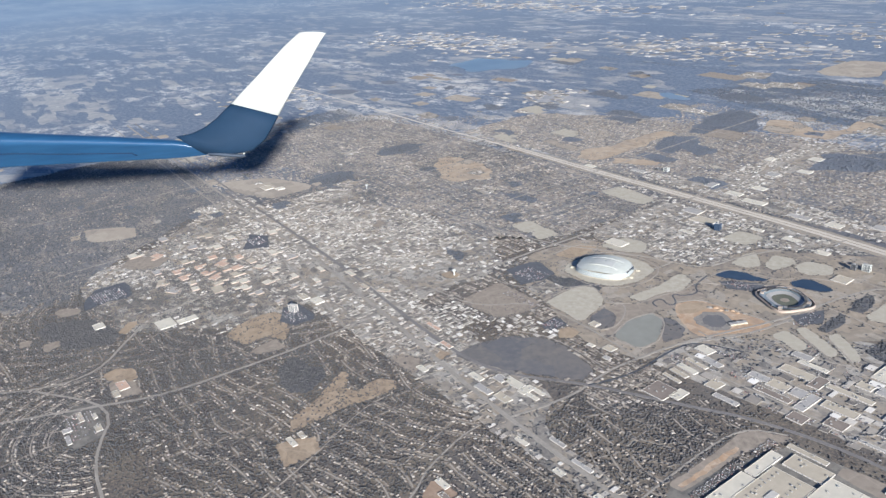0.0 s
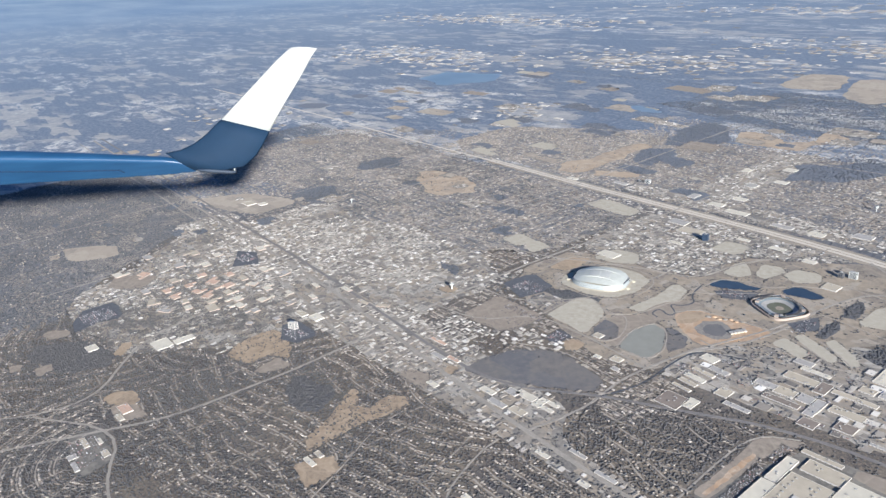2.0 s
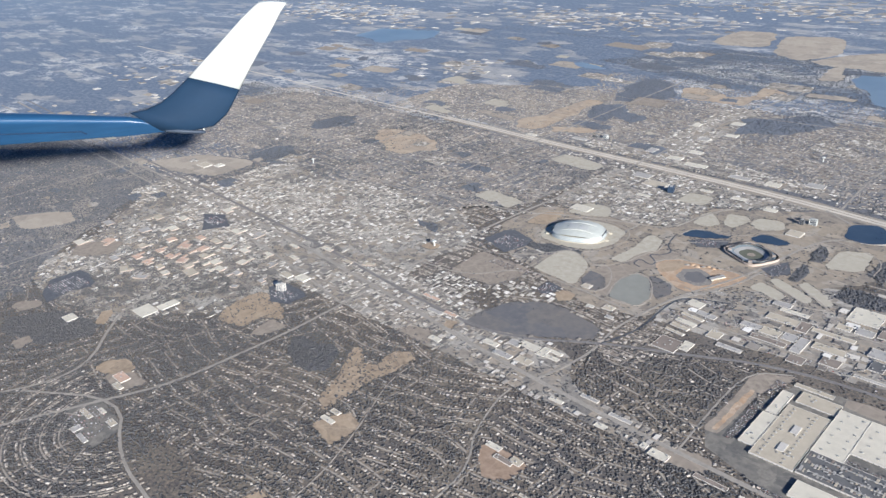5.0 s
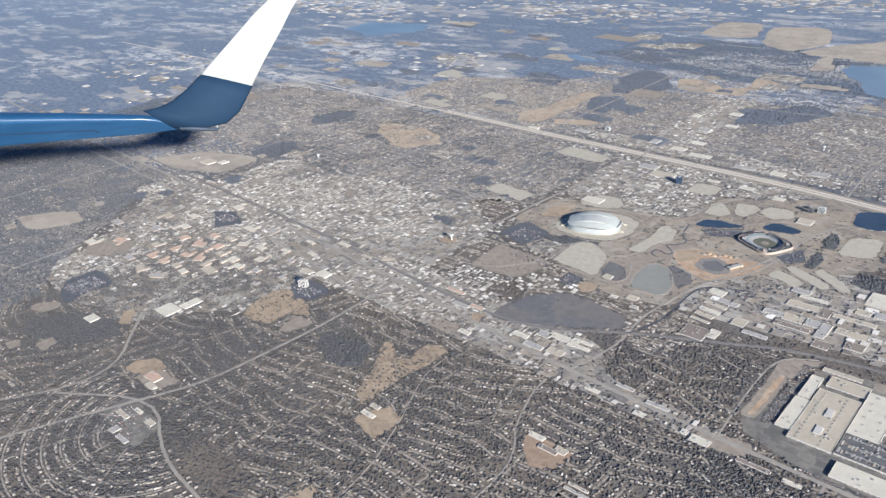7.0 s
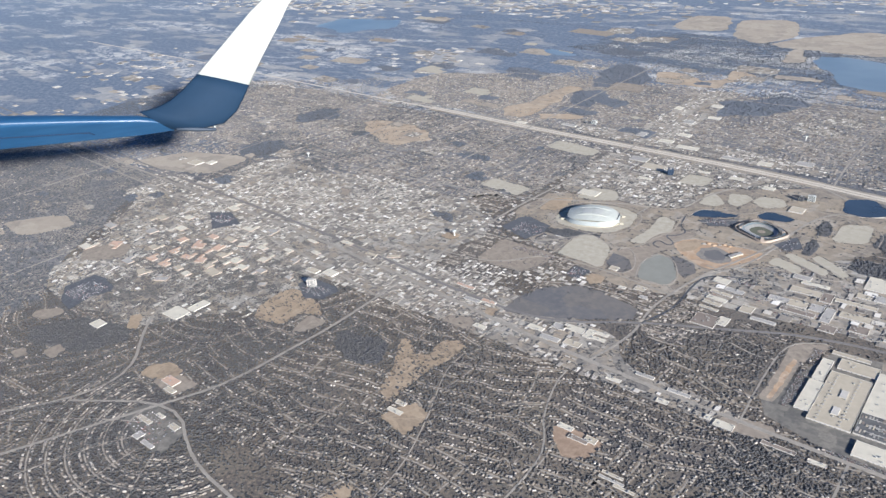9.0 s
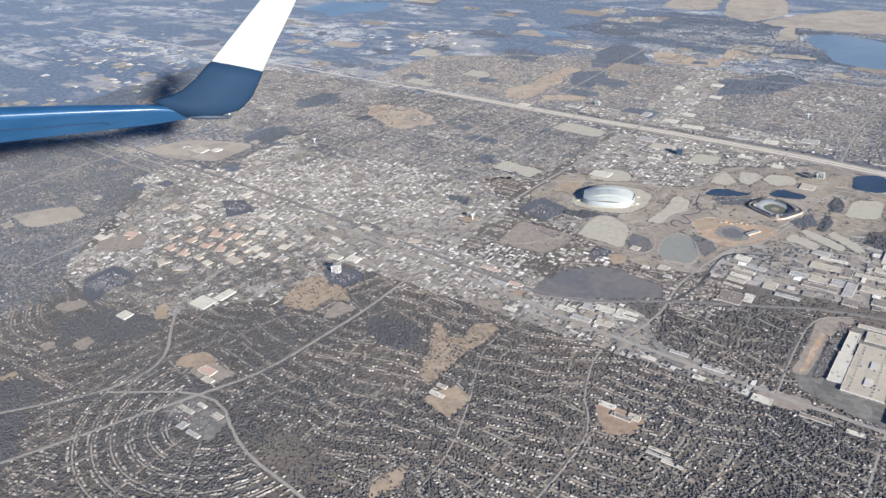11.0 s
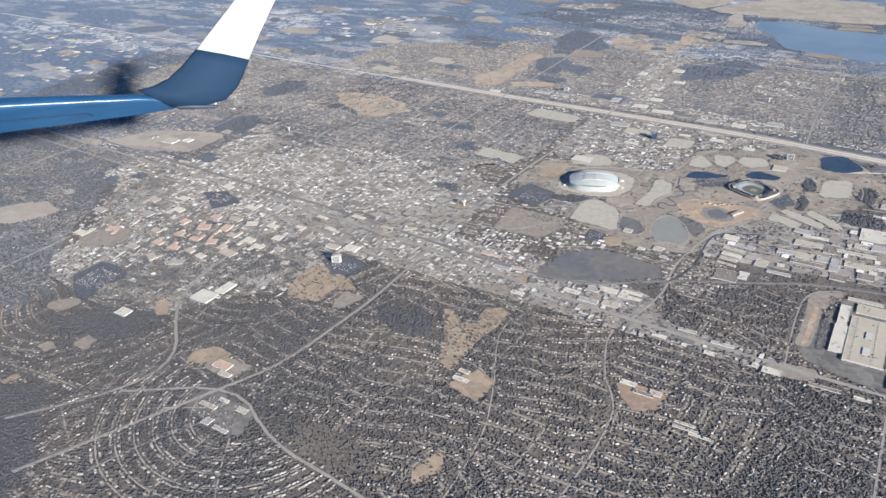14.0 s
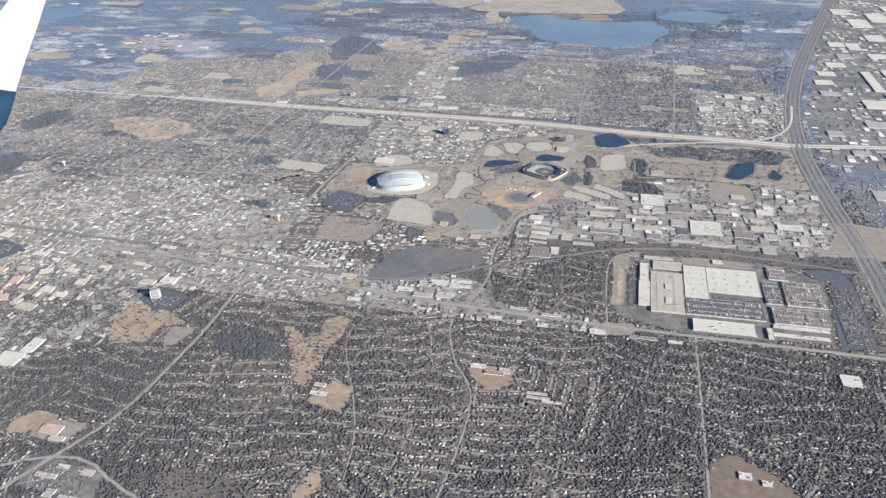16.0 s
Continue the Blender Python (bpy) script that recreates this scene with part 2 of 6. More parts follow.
def make_roofs():
    n = Nodes("shingle_roofs", 0.75, 0, 0.3)
    c = n.ramp(n.island(), (0.0, (0.15, 0.135, 0.122)), (0.35, (0.28, 0.240, 0.198)), (0.62, (0.41, 0.365, 0.305)), (0.88, (0.49, 0.445, 0.38)), (1.0, (0.64, 0.605, 0.55)))
    return n.colour(n.mix(0.3, c, n.ramp(n.noise(6, 5), (0.3, 0.08), (0.7, 0.4)), "OVERLAY"))


def make_flats():
    n = Nodes("flat_roofs", 0.7, 0, 0.3)
    c = n.ramp(n.island(), (0.0, (0.15, 0.138, 0.125)), (0.3, (0.29, 0.262, 0.225)), (0.6, (0.46, 0.42, 0.36)), (0.84, (0.62, 0.58, 0.51)), (1.0, (0.84, 0.81, 0.75)))
    return n.colour(n.mix(0.25, c, n.ramp(n.noise(1.4, 5), (0.3, 0.25), (0.7, 0.6)), "OVERLAY"))


M_SHINGLE, M_FLATS = make_roofs(), make_flats()
M_SIDING = plain("house_walls", (0.27, 0.24, 0.21), 0.2, 2, per="island")
M_BLOCKWALL = plain("shop_walls", (0.33, 0.31, 0.28), 0.2, 1.5, per="island")


def make_cars():
    n = Nodes("car_paint", 0.35, 0, 0.5)
    return n.colour(n.mix(0.2, n.ramp(n.island(), (0.0, (0.03, 0.03, 0.035)), (0.35, (0.12, 0.12, 0.13)), (0.6, (0.36, 0.36, 0.37)), (0.8, (0.25, 0.08, 0.06)), (0.82, (0.36, 0.36, 0.37)), (1.0, (0.6, 0.6, 0.59))), n.noise(3, 4), "OVERLAY"))


M_CARS = make_cars()
rng = np.random.default_rng(7)


# ---- geometry helpers ----
def mesh_arrays(name, verts, faces, materials, index=None, smooth=False):
    """A mesh from arrays; faces all with the same corner count."""
    me = bpy.data.meshes.new(name)
    nv, (nf, k) = len(verts), faces.shape
    me.vertices.add(nv)
    me.vertices.foreach_set("co", np.asarray(verts, np.float32).ravel())
    me.loops.add(nf * k)
    me.loops.foreach_set("vertex_index", faces.astype(np.int32).ravel())
    me.polygons.add(nf)
    me.polygons.foreach_set("loop_start", np.arange(0, nf * k, k, dtype=np.int32))
    me.polygons.foreach_set("use_smooth", np.full(nf, smooth))
    if index is not None:
        me.polygons.foreach_set("material_index", index.astype(np.int32))
    me.update(calc_edges=True)
    me.validate()
    for m in materials:
        me.materials.append(m)
    return me


def finish(bm, name, material):
    bmesh.ops.recalc_face_normals(bm, faces=bm.faces)
    me = bpy.data.meshes.new(name)
    bm.to_mesh(me)
    bm.free()
    me.materials.append(material)
    return me


def part(name, bm, material, parent, label=""):
    ob = new(name, finish(bm, name, material))
    ob.parent = parent
    return tagged(ob, label)


def thing(name, x, y, z, rot, label, category, group=""):
    ob = new(name)
    ob.empty_display_size = 0.1
    ob.matrix_world = pose(x, y, z, 0, 0, rot)
    return tagged(ob, label, category, group)


def box(bm, x, y, z0, w, d, h, turn=0.0, taper=1.0, bevel=0.0):
    """A box on z0 with its middle at x, y."""
    ca, sa = math.cos(radians(turn)), math.sin(radians(turn))
    vs = []
    for z, s in ((z0, 1.0), (z0 + h, taper)):
        for a, b in ((-1, -1), (1, -1), (1, 1), (-1, 1)):
            u, v = a * w * s / 2, b * d * s / 2
            vs.append(bm.verts.new((x + u * ca - v * sa, y + u * sa + v * ca, z)))
    fs = [bm.faces.new([vs[i] for i in q]) for q in ((0, 1, 2, 3), (4, 5, 6, 7), (0, 1, 5, 4), (1, 2, 6, 5), (2, 3, 7, 6), (3, 0, 4, 7))]
    if bevel:
        bmesh.ops.recalc_face_normals(bm, faces=fs)
        bmesh.ops.bevel(bm, geom=list({e for f in fs for e in f.edges}), offset=bevel, segments=1, affect="EDGES")
    return bm


def lathe(bm, profile, steps=24, cx=0.0, cy=0.0, sx=1.0, sy=1.0, caps=True):
    """Turns a profile of (radius, z) round the upright through cx, cy."""
    rings = []
    for r, z in profile:
        rings.append([bm.verts.new((cx + r * sx * math.cos(2 * math.pi * k / steps), cy + r * sy * math.sin(2 * math.pi * k / steps), z)) for k in range(steps)])
    for a, b in zip(rings, rings[1:]):
        for k in range(steps):
            bm.faces.new((a[k], a[(k + 1) % steps], b[(k + 1) % steps], b[k]))
    if caps:
        bm.faces.new(rings[0])
        bm.faces.new(rings[-1])
    return bm


def rounded(points, times=2, rough=0.0):
    """Corner-cut outline of a plot, with an uneven edge at two scales."""
    p = np.array(points, float)
    for _ in range(times):
        q = np.roll(p, -1, 0)
        p = np.stack([0.85 * p + 0.15 * q, 0.15 * p + 0.85 * q], 1).reshape(-1, 2)
    if rough:
        q = np.roll(p, -1, 0)
        step = max(0.4, np.linalg.norm(q - p, axis=1).sum() / 130)
        p = np.concatenate([a + (b - a) * np.arange(0, 1, 1 / max(1, round(np.linalg.norm(b - a) / step)))[:, None] for a, b in zip(p, q)])
        k = 0.35 / max(1.0, rough)
        p = p + np.array([[noise.noise((x * k, y * k, 1.7)), noise.noise((x * k, y * k, 9.1))] for x, y in p]) * rough
        p = p + np.array([[noise.noise((x * k * 3, y * k * 3, 4.7)), noise.noise((x * k * 3, y * k * 3, 6.1))] for x, y in p]) * rough * 0.25
    return p


def ribbon(points, width, smooth=2):
    """The two edges of a road along points."""
    p = np.array(points, float)
    for _ in range(smooth):
        if len(p) > 2:
            p = np.concatenate([p[:1], np.stack([0.75 * p[:-1] + 0.25 * p[1:], 0.25 * p[:-1] + 0.75 * p[1:]], 1).reshape(-1, 2), p[-1:]])
    d = np.gradient(p, axis=0)
    d /= np.linalg.norm(d, axis=1)[:, None] + 1e-9
    n = np.stack([-d[:, 1], d[:, 0]], 1) * width / 2
    return p, p + n, p - n


# ---- the plan: a raster of what covers the ground, by which trees and houses are sown ----
X0, Y0, CELL = -430.0, -240.0, 0.4
NX, NY = int(730 / CELL), int(680 / CELL)
SUBURB, CLEAR, PARK, WOOD, TOWN, SHEDS, LEAFY = range(7)
plan = np.zeros((NX, NY), np.int8)


def mark(outline, value):
    p = np.array(outline, float)
    lo = np.maximum(((p.min(0) - (X0, Y0)) / CELL).astype(int), 0)
    hi = np.minimum(((p.max(0) - (X0, Y0)) / CELL).astype(int) + 2, (NX, NY))
    if (hi <= lo).any():
        return
    gx = X0 + (np.arange(lo[0], hi[0]) + 0.5)[:, None] * CELL
    gy = Y0 + (np.arange(lo[1], hi[1]) + 0.5)[None, :] * CELL
    inside = np.zeros((hi[0] - lo[0], hi[1] - lo[1]), bool)
    for (ax, ay), (bx, by) in zip(p, np.roll(p, -1, 0)):
        if ay != by:
            inside ^= ((ay > gy) != (by > gy)) & (gx < (bx - ax) * (gy - ay) / (by - ay) + ax)
    plan[lo[0]:hi[0], lo[1]:hi[1]][inside] = value


def mark_line(points, width, value):
    _, a, b = ribbon(points, width)
    for i in range(len(a) - 1):
        mark([a[i], a[i + 1], b[i + 1], b[i]], value)


def cover(xy):
    i = ((np.asarray(xy) - (X0, Y0)) / CELL).astype(int)
    ok = (i >= 0).all(1) & (i < (NX, NY)).all(1)
    out = np.full(len(i), CLEAR, np.int8)
    out[ok] = plan[i[ok, 0], i[ok, 1]]
    return out


level = [0.002]
EDGES = []


def plot(name, points, material, label, value=CLEAR, category="ground", rough=0.5, times=2, kind="structure"):
    """A flat piece of ground with an outline of its own."""
    outline = rounded(points, times, rough)
    level[0] += 0.0002
    bm = bmesh.new()
    bm.faces.new([bm.verts.new((x, y, level[0])) for x, y in outline])
    bmesh.ops.triangulate(bm, faces=bm.faces[:])
    ob = new(name, finish(bm, name, material))
    mark(outline, value)
    if category in ("car park", "basin", "field", "pond") and abs(points[0][0]) < 170:
        EDGES.append(np.array(outline))
    return tagged(ob, label, category, "", kind)


road_level = [0.05]


def road(name, points, width, material, label, smooth=2, z=None, verge=0.5):
    road_level[0] += 0.0002
    z = road_level[0] if z is None else z
    p, a, b = ribbon(points, width, smooth)
    n = len(p)
    v = np.concatenate([np.c_[a, np.full(n, z)], np.c_[b, np.full(n, z)], np.c_[b, np.full(n, 0.0)], np.c_[a, np.full(n, 0.0)]])
    i = np.arange(n - 1)
    f = np.concatenate([np.stack([i + s * n, i + 1 + s * n, i + 1 + (s + 1) % 4 * n, i + (s + 1) % 4 * n], 1) for s in range(4)])
    ob = new(name, mesh_arrays(name, v, f, [material]))
    mark_line(points, width + verge, CLEAR)
    EDGES.extend([a + (a - p) / width * 1.2, b + (b - p) / width * 1.2])
    return tagged(ob, label, "road", "", "structure")


# ---- districts, largest first ----
mark([(-165, -62), (-28, -62), (-28, -20), (-60, -5), (-165, -10)], TOWN)
mark([(-190, -88), (48, -87), (44, -64), (-190, -50)], TOWN)
mark([(-140, -150), (-80, -140), (-55, -120), (-45, -88), (-140, -62), (-175, -80)], TOWN)
mark([(48, -36), (100, -32), (165, -34), (162, 20), (110, 25), (66, 8), (50, -14)], SHEDS)
mark([(166, 40), (240, 60), (300, 420), (232, 420), (186, 200), (166, 110)], SHEDS)
mark([(-60, 60), (-22, 55), (45, 60), (60, 72), (-60, 78)], TOWN)
mark([(-40, 88), (-18, 88), (-18, 190), (-30, 190)], TOWN)
mark([(8, -52), (24, -44), (20, -38), (-20, -48), (-22, -66), (8, -68)], TOWN)
mark([(118, 72), (158, 72), (160, 140), (118, 140)], TOWN)
mark([(-330, 60), (-230, 120), (-120, 190), (-160, 320), (-430, 330), (-430, 120)], PARK)
mark([(-160, 255), (-60, 225), (60, 225), (150, 235), (160, 300), (-100, 330)], WOOD)
mark([(-400, -220), (-200, -215), (-122, -172), (-118, -150), (-150, -126), (-176, -84), (-200, -60), (-400, -60)], LEAFY)
mark([(-400, -40), (-232, -30), (-240, 70), (-400, 90)], LEAFY)
mark([(-94, -187), (-82, -180), (-70, -190), (-58, -206), (-100, -220)], WOOD)
mark([(-62, -160), (-34, -146), (-30, -122), (-44, -118), (-66, -122), (-84, -134)], LEAFY)
mark([(-26, -146), (-10, -150), (8, -138), (2, -126), (-12, -126)], LEAFY)
mark([(86, -50), (84, -79), (50, -77), (46, -62), (70, -47)], LEAFY)
mark([(-35, -118), (-12, -98), (4, -100), (0, -122), (-12, -142), (-30, -140)], LEAFY)
mark([(-118, -150), (-88, -150), (-66, -166), (-90, -182), (-122, -172)], LEAFY)
mark([(116, -122), (150, -118), (152, -92), (118, -90)], LEAFY)
mark([(25, 160), (60, 150), (110, 160), (110, 200), (20, 190)], WOOD)
mark([(0, 150), (-10, 190), (20, 205), (25, 160)], WOOD)
mark([(-66, 20), (-58, 22), (-52, 50), (-62, 48)], WOOD)

for pts, wide in (([(-22, 88), (-22, 119), (-21, 177)], 9), ([(64, 78), (62, 120), (66, 170)], 7), ([(106, 66), (108, 110), (110, 180)], 6), ([(-23, 118), (60, 122), (108, 124), (158, 122)], 6),
                  ([(-150, 91), (-77, 92), (-18, 91), (42, 88), (91, 82), (150, 78)], 7), ([(-146, 76), (-77, 74), (-18, 71), (40, 68)], 6), ([(-150, 176), (-22, 176), (60, 180)], 5),
                  ([(-82, 80), (-83, 0), (-84, -24), (-88, -60)], 8), ([(-150, 0), (-82, -2), (-34, 4)], 6), ([(-226, 22), (-150, 26), (-82, 28), (-32, 26)], 5), ([(-31, -20), (-29, 20), (-25, 57)], 8)):
    mark_line(pts, wide, TOWN)
scatter = random.Random(5)
WILD = []
while len(WILD) < 170:
    cx, cy = scatter.uniform(-400, 150), scatter.uniform(-150, 320)
    if -38 < cx and cy < 74 or 60 < cy < 96 or cx > -150 and cy < -10:
        continue
    r, a0 = scatter.uniform(1.6, 6) * (1 + cy / 300), scatter.uniform(-0.2, 0.2)
    WILD.append((cx, cy, r, a0, scatter.choice("wwtplpbpt")))

# ---- ground: one sheet to the horizon ----
bm = bmesh.new()
radii = [0, 60, 120, 180, 240, 320, 420, 560, 760, 1050, 1500, 2200, 3300, 4900]
rings = []
for r in radii[1:]:
    rings.append([bm.verts.new((r * math.cos(2 * math.pi * k / 96), r * math.sin(2 * math.pi * k / 96), 0)) for k in range(96)])
mid = bm.verts.new((0, 0, 0))
for k in range(96):
    bm.faces.new((mid, rings[0][k], rings[0][(k + 1) % 96]))
    for a, b in zip(rings, rings[1:]):
        bm.faces.new((a[k], b[k], b[(k + 1) % 96], a[(k + 1) % 96]))
tagged(new("ground", finish(bm, "ground", M_GROUND)), "dun winter ground of lawns, litter and far woods, distance haze painted in", "ground", "", "structure")

# ---- the sky's foot, far behind everything ----
nb = Nodes("pale_sky_backdrop", 1.0, 0, 0)
up = nb.node("ShaderNodeSeparateXYZ", Vector=nb.at).outputs[2]
nb.put(nb.b.inputs["Base Color"], (0, 0, 0))
nb.put(nb.b.inputs["Emission Color"], nb.ramp(nb.math("DIVIDE", up, 900.0), (0.0, (0.17, 0.235, 0.285)), (0.07, (0.245, 0.30, 0.315)), (0.22, (0.17, 0.28, 0.345)), (0.5, (0.09, 0.225, 0.34)), (0.9, (0.06, 0.17, 0.31))))
nb.b.inputs["Emission Strength"].default_value = 1.0
bm = bmesh.new()
low = [bm.verts.new((4880 * math.cos(2 * math.pi * k / 96), 4880 * math.sin(2 * math.pi * k / 96), -5)) for k in range(96)]
high = [bm.verts.new((v.co.x, v.co.y, 900)) for v in low]
for k in range(96):
    bm.faces.new((low[k], low[(k + 1) % 96], high[(k + 1) % 96], high[k]))
tagged(new("backdrop", finish(bm, "backdrop", nb.m)), "pale hazy foot of the clear sky", "sky", "", "structure")

# ---- broad districts underfoot ----
plot("district_ground", [(-330, -58), (-200, -58), (-178, -84), (-152, -126), (-120, -150), (-124, -172), (-200, -215), (-330, -215)], M_OLDTOWN, "dull leafy ground of the western suburbs", LEAFY, "ground", 4)
plot("district_ground", [(-165, -62), (-28, -62), (-28, -20), (-60, -5), (-165, -10)], M_TOWN, "pale mixed town ground of drives, lots and lawns", TOWN, "ground", 3)
plot("district_ground", [(-190, -88), (48, -86.5), (88, -87.5), (88, -80.8), (50, -77.5), (44, -64), (-190, -50)], M_TOWN, "pale mixed ground along the main road", TOWN, "ground", 1.5)
plot("district_ground", [(-140, -150), (-80, -140), (-55, -120), (-45, -88), (-140, -62), (-175, -80)], M_TOWN, "pale mixed ground of the campus", TOWN, "ground", 12)
plot("district_ground", [(48, -36), (100, -30), (162, -32), (161, 20), (110, 25), (66, 8), (50, -14)], M_TOWN, "pale yards of the industrial park", SHEDS, "ground", 1)
plot("district_ground", [(166, 40), (240, 60), (300, 420), (232, 420), (188, 200), (166, 110)], M_ESTATE, "grey yards past the freeway", SHEDS, "ground", 2)
plot("district_ground", [(-300, -36), (-172, -12), (-36, -6), (-34, 74), (-110, 77), (-172, 80), (-290, 84)], M_OLDTOWN, "mixed lawns and drives of the old suburb", SUBURB, "ground", 8)
plot("district_ground", [(-200, 94), (-40, 88), (60, 86), (156, 76), (156, 178), (60, 190), (-140, 180), (-200, 150)], M_OLDTOWN, "mixed lawns and drives past the freeway", SUBURB, "ground", 4)
plot("district_ground", [(-30, 20), (6, 22), (24, 27), (24, 52), (40, 60), (60, 74), (-30, 78)], M_TOWN, "pale mixed ground of flats and offices", TOWN, "ground", 1.5)
plot("district_ground", [(-30, -10), (-27, 18), (8, 22), (24, 26), (24, 50), (38, 58), (62, 73), (92, 60), (92, 24), (70, 2), (50, -14), (48, -36), (30, -40), (2, -30), (-10, -28)], M_MEADOW, "dry meadow and lots round the stadiums", PARK, "ground", 1.5, 1)
plot("district_ground", [(92, 60), (92, 24), (112, 25), (160, 20), (156, 60), (132, 63)], M_MEADOW, "dun open ground with lots and scattered trees", PARK, "ground", 1, 1)
plot("district_ground", [(96, 46), (120, 44), (146, 44), (154, 52), (150, 60), (110, 58), (96, 54)], M_OLDTOWN, "lawns and drives among thick trees", LEAFY, "ground", 2, 1)
mark([(70, 94), (158, 80), (176, 190), (60, 195)], LEAFY)
plot("district_ground", [(118, 74), (158, 74), (160, 140), (118, 140)], M_TOWN, "pale office grounds", TOWN, "ground", 1)
plot("district_ground", [(-60, 88), (60, 84), (58, 96), (-12, 104), (-60, 100)], M_TOWN, "pale shop lots beside the freeway", TOWN, "ground", 1)
plot("district_ground", [(-34, 104), (-10, 102), (-12, 150), (-14, 190), (-30, 190)], M_TOWN, "pale shop lots along a road", TOWN, "ground", 1.5)
plot("district_ground", [(-150, 83.5), (-110, 81.5), (-77, 79.4), (-18, 77.2), (42, 74), (91, 66.5), (132, 64), (156, 61), (156, 70), (132, 72.8), (91, 75), (42, 81.6), (-18, 84.6), (-77, 86.6), (-110, 88), (-150, 90)], M_MEADOW, "pale worn verges of the freeway", CLEAR, "verge", 0.6, 0)
DARKWAY = [(228, 372), (190, 238), (174, 176), (164, 127), (159, 87), (158, 54), (159, 26), (161, -3), (164, -34), (164, -60), (166, -110), (166, -190)]
_, verge_a, verge_b = ribbon(DARKWAY, 8.5)
plot("district_ground", np.concatenate([verge_a, verge_b[::-1]]), M_YARD, "dull grey-brown verges of the dark freeway", CLEAR, "verge", 0.6, 0)

# ---- open plots ----
TANL, BRNL = "dry tan winter grass field", "brown mown field with bare patches"
plot("field", [(-73.3, 212.7), (-69.4, 217.7), (-56.1, 214.7), (-42.4, 206), (-32.4, 209.8), (-33.1, 238.1), (-23.8, 236.3), (-18.3, 226.8), (-23.8, 208.3), (-26.1, 190.6), (-38.5, 190.0), (-48, 198), (-55, 191.8), (-63.5, 193)], M_GOLF, "tan golf course with winding fairways", PARK, "field", 7)
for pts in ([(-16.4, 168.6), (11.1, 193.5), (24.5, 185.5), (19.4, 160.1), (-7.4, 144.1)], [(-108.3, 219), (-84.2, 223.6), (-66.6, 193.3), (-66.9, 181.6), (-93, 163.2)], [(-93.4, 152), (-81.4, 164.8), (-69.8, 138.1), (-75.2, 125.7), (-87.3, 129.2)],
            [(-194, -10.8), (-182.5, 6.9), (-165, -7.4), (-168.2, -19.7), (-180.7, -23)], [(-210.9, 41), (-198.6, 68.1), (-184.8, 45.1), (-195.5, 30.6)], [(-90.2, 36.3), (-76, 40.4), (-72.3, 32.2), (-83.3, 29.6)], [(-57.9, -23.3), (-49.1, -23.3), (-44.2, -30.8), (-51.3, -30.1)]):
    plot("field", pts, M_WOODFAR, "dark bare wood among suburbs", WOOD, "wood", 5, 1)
plot("field", [(-169.3, 46.4), (-164, 55.8), (-140.9, 58.9), (-121.4, 55.3), (-116.5, 41.9), (-120.7, 28.2), (-146.2, 34.1)], M_GOLF, "tan park dotted with trees among suburbs", PARK, "field", 7, 1)
plot("field", [(-90.7, 107.2), (-68.4, 115.1), (-66, 107.5), (-85.4, 97.4)], M_GOLF, "tan field beside the golf course", CLEAR, "field", 1.5, 1)
plot("field", [(-108.2, -26.4), (-101.1, -25.4), (-98.9, -32.5)], M_BROWN, BRNL, CLEAR, "field", 0.6, 1)
plot("field", [(-114.3, 109.5), (-105.9, 121.1), (-107, 142), (-105.3, 160), (-94.2, 162.6), (-94.8, 136.9), (-92.4, 120.6), (-91.5, 101), (-104, 92.4)], M_GOLF, "tan golf course beside the freeway", PARK, "field", 4)
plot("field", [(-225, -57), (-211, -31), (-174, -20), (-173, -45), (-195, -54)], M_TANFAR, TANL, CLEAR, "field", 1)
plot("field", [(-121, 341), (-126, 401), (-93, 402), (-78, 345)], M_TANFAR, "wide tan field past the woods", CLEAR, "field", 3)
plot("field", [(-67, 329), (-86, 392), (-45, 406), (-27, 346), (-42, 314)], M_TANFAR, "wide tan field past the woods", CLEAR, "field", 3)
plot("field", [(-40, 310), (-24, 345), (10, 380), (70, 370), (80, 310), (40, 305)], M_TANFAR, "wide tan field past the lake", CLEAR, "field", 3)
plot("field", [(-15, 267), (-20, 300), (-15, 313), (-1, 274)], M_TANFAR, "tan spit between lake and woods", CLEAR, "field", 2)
plot("field", [(-51.8, -155), (-45.8, -148), (-37.2, -148.6), (-39.9, -156)], M_BROWN, "brown school yard", CLEAR, "field", 0.5)
plot("field", [(-150, -120), (-136, -108), (-128, -118), (-140, -128)], M_BROWN, BRNL, CLEAR, "field", 1)
plot("field", [(-205, -128), (-188, -108), (-172, -112), (-182, -130)], M_TANFAR, TANL, CLEAR, "field", 1)
plot("field", [(108.9, -131), (114.2, -128.2), (122.1, -132.7), (128, -140), (128, -150), (108, -150)], M_EARTH, "brown bare lot with tracks", CLEAR, "field", 0.5, 1)
plot("field", [(80, -82), (92, -80), (92, -86), (80, -88)], M_BROWN, BRNL, CLEAR, "field", 0.5)
plot("field", [(88, 29), (89, 42), (95, 41), (94, 27)], M_WOODFLOOR, "dark belt of bare trees", WOOD, "wood", 0.8, 1)
plot("field", [(85, 9), (87, 18), (98, 17), (101, 9), (92, 7)], M_WOODFLOOR, "dark thicket behind a warehouse", WOOD, "wood", 0.8, 1)
plot("field", [(96, 28), (97, 39), (121, 38), (122, 28)], M_BROWN, "dun lot with scattered trees", PARK, "field", 0.5, 1)
plot("field", [(118, 4), (134, 6), (134, 20), (118, 24)], M_BROWN, BRNL, CLEAR, "field", 0.6)
plot("field", [(152, -30), (176, -30), (178, -8), (160, -4)], M_BROWN, "brown verge at the interchange", CLEAR, "field", 1)
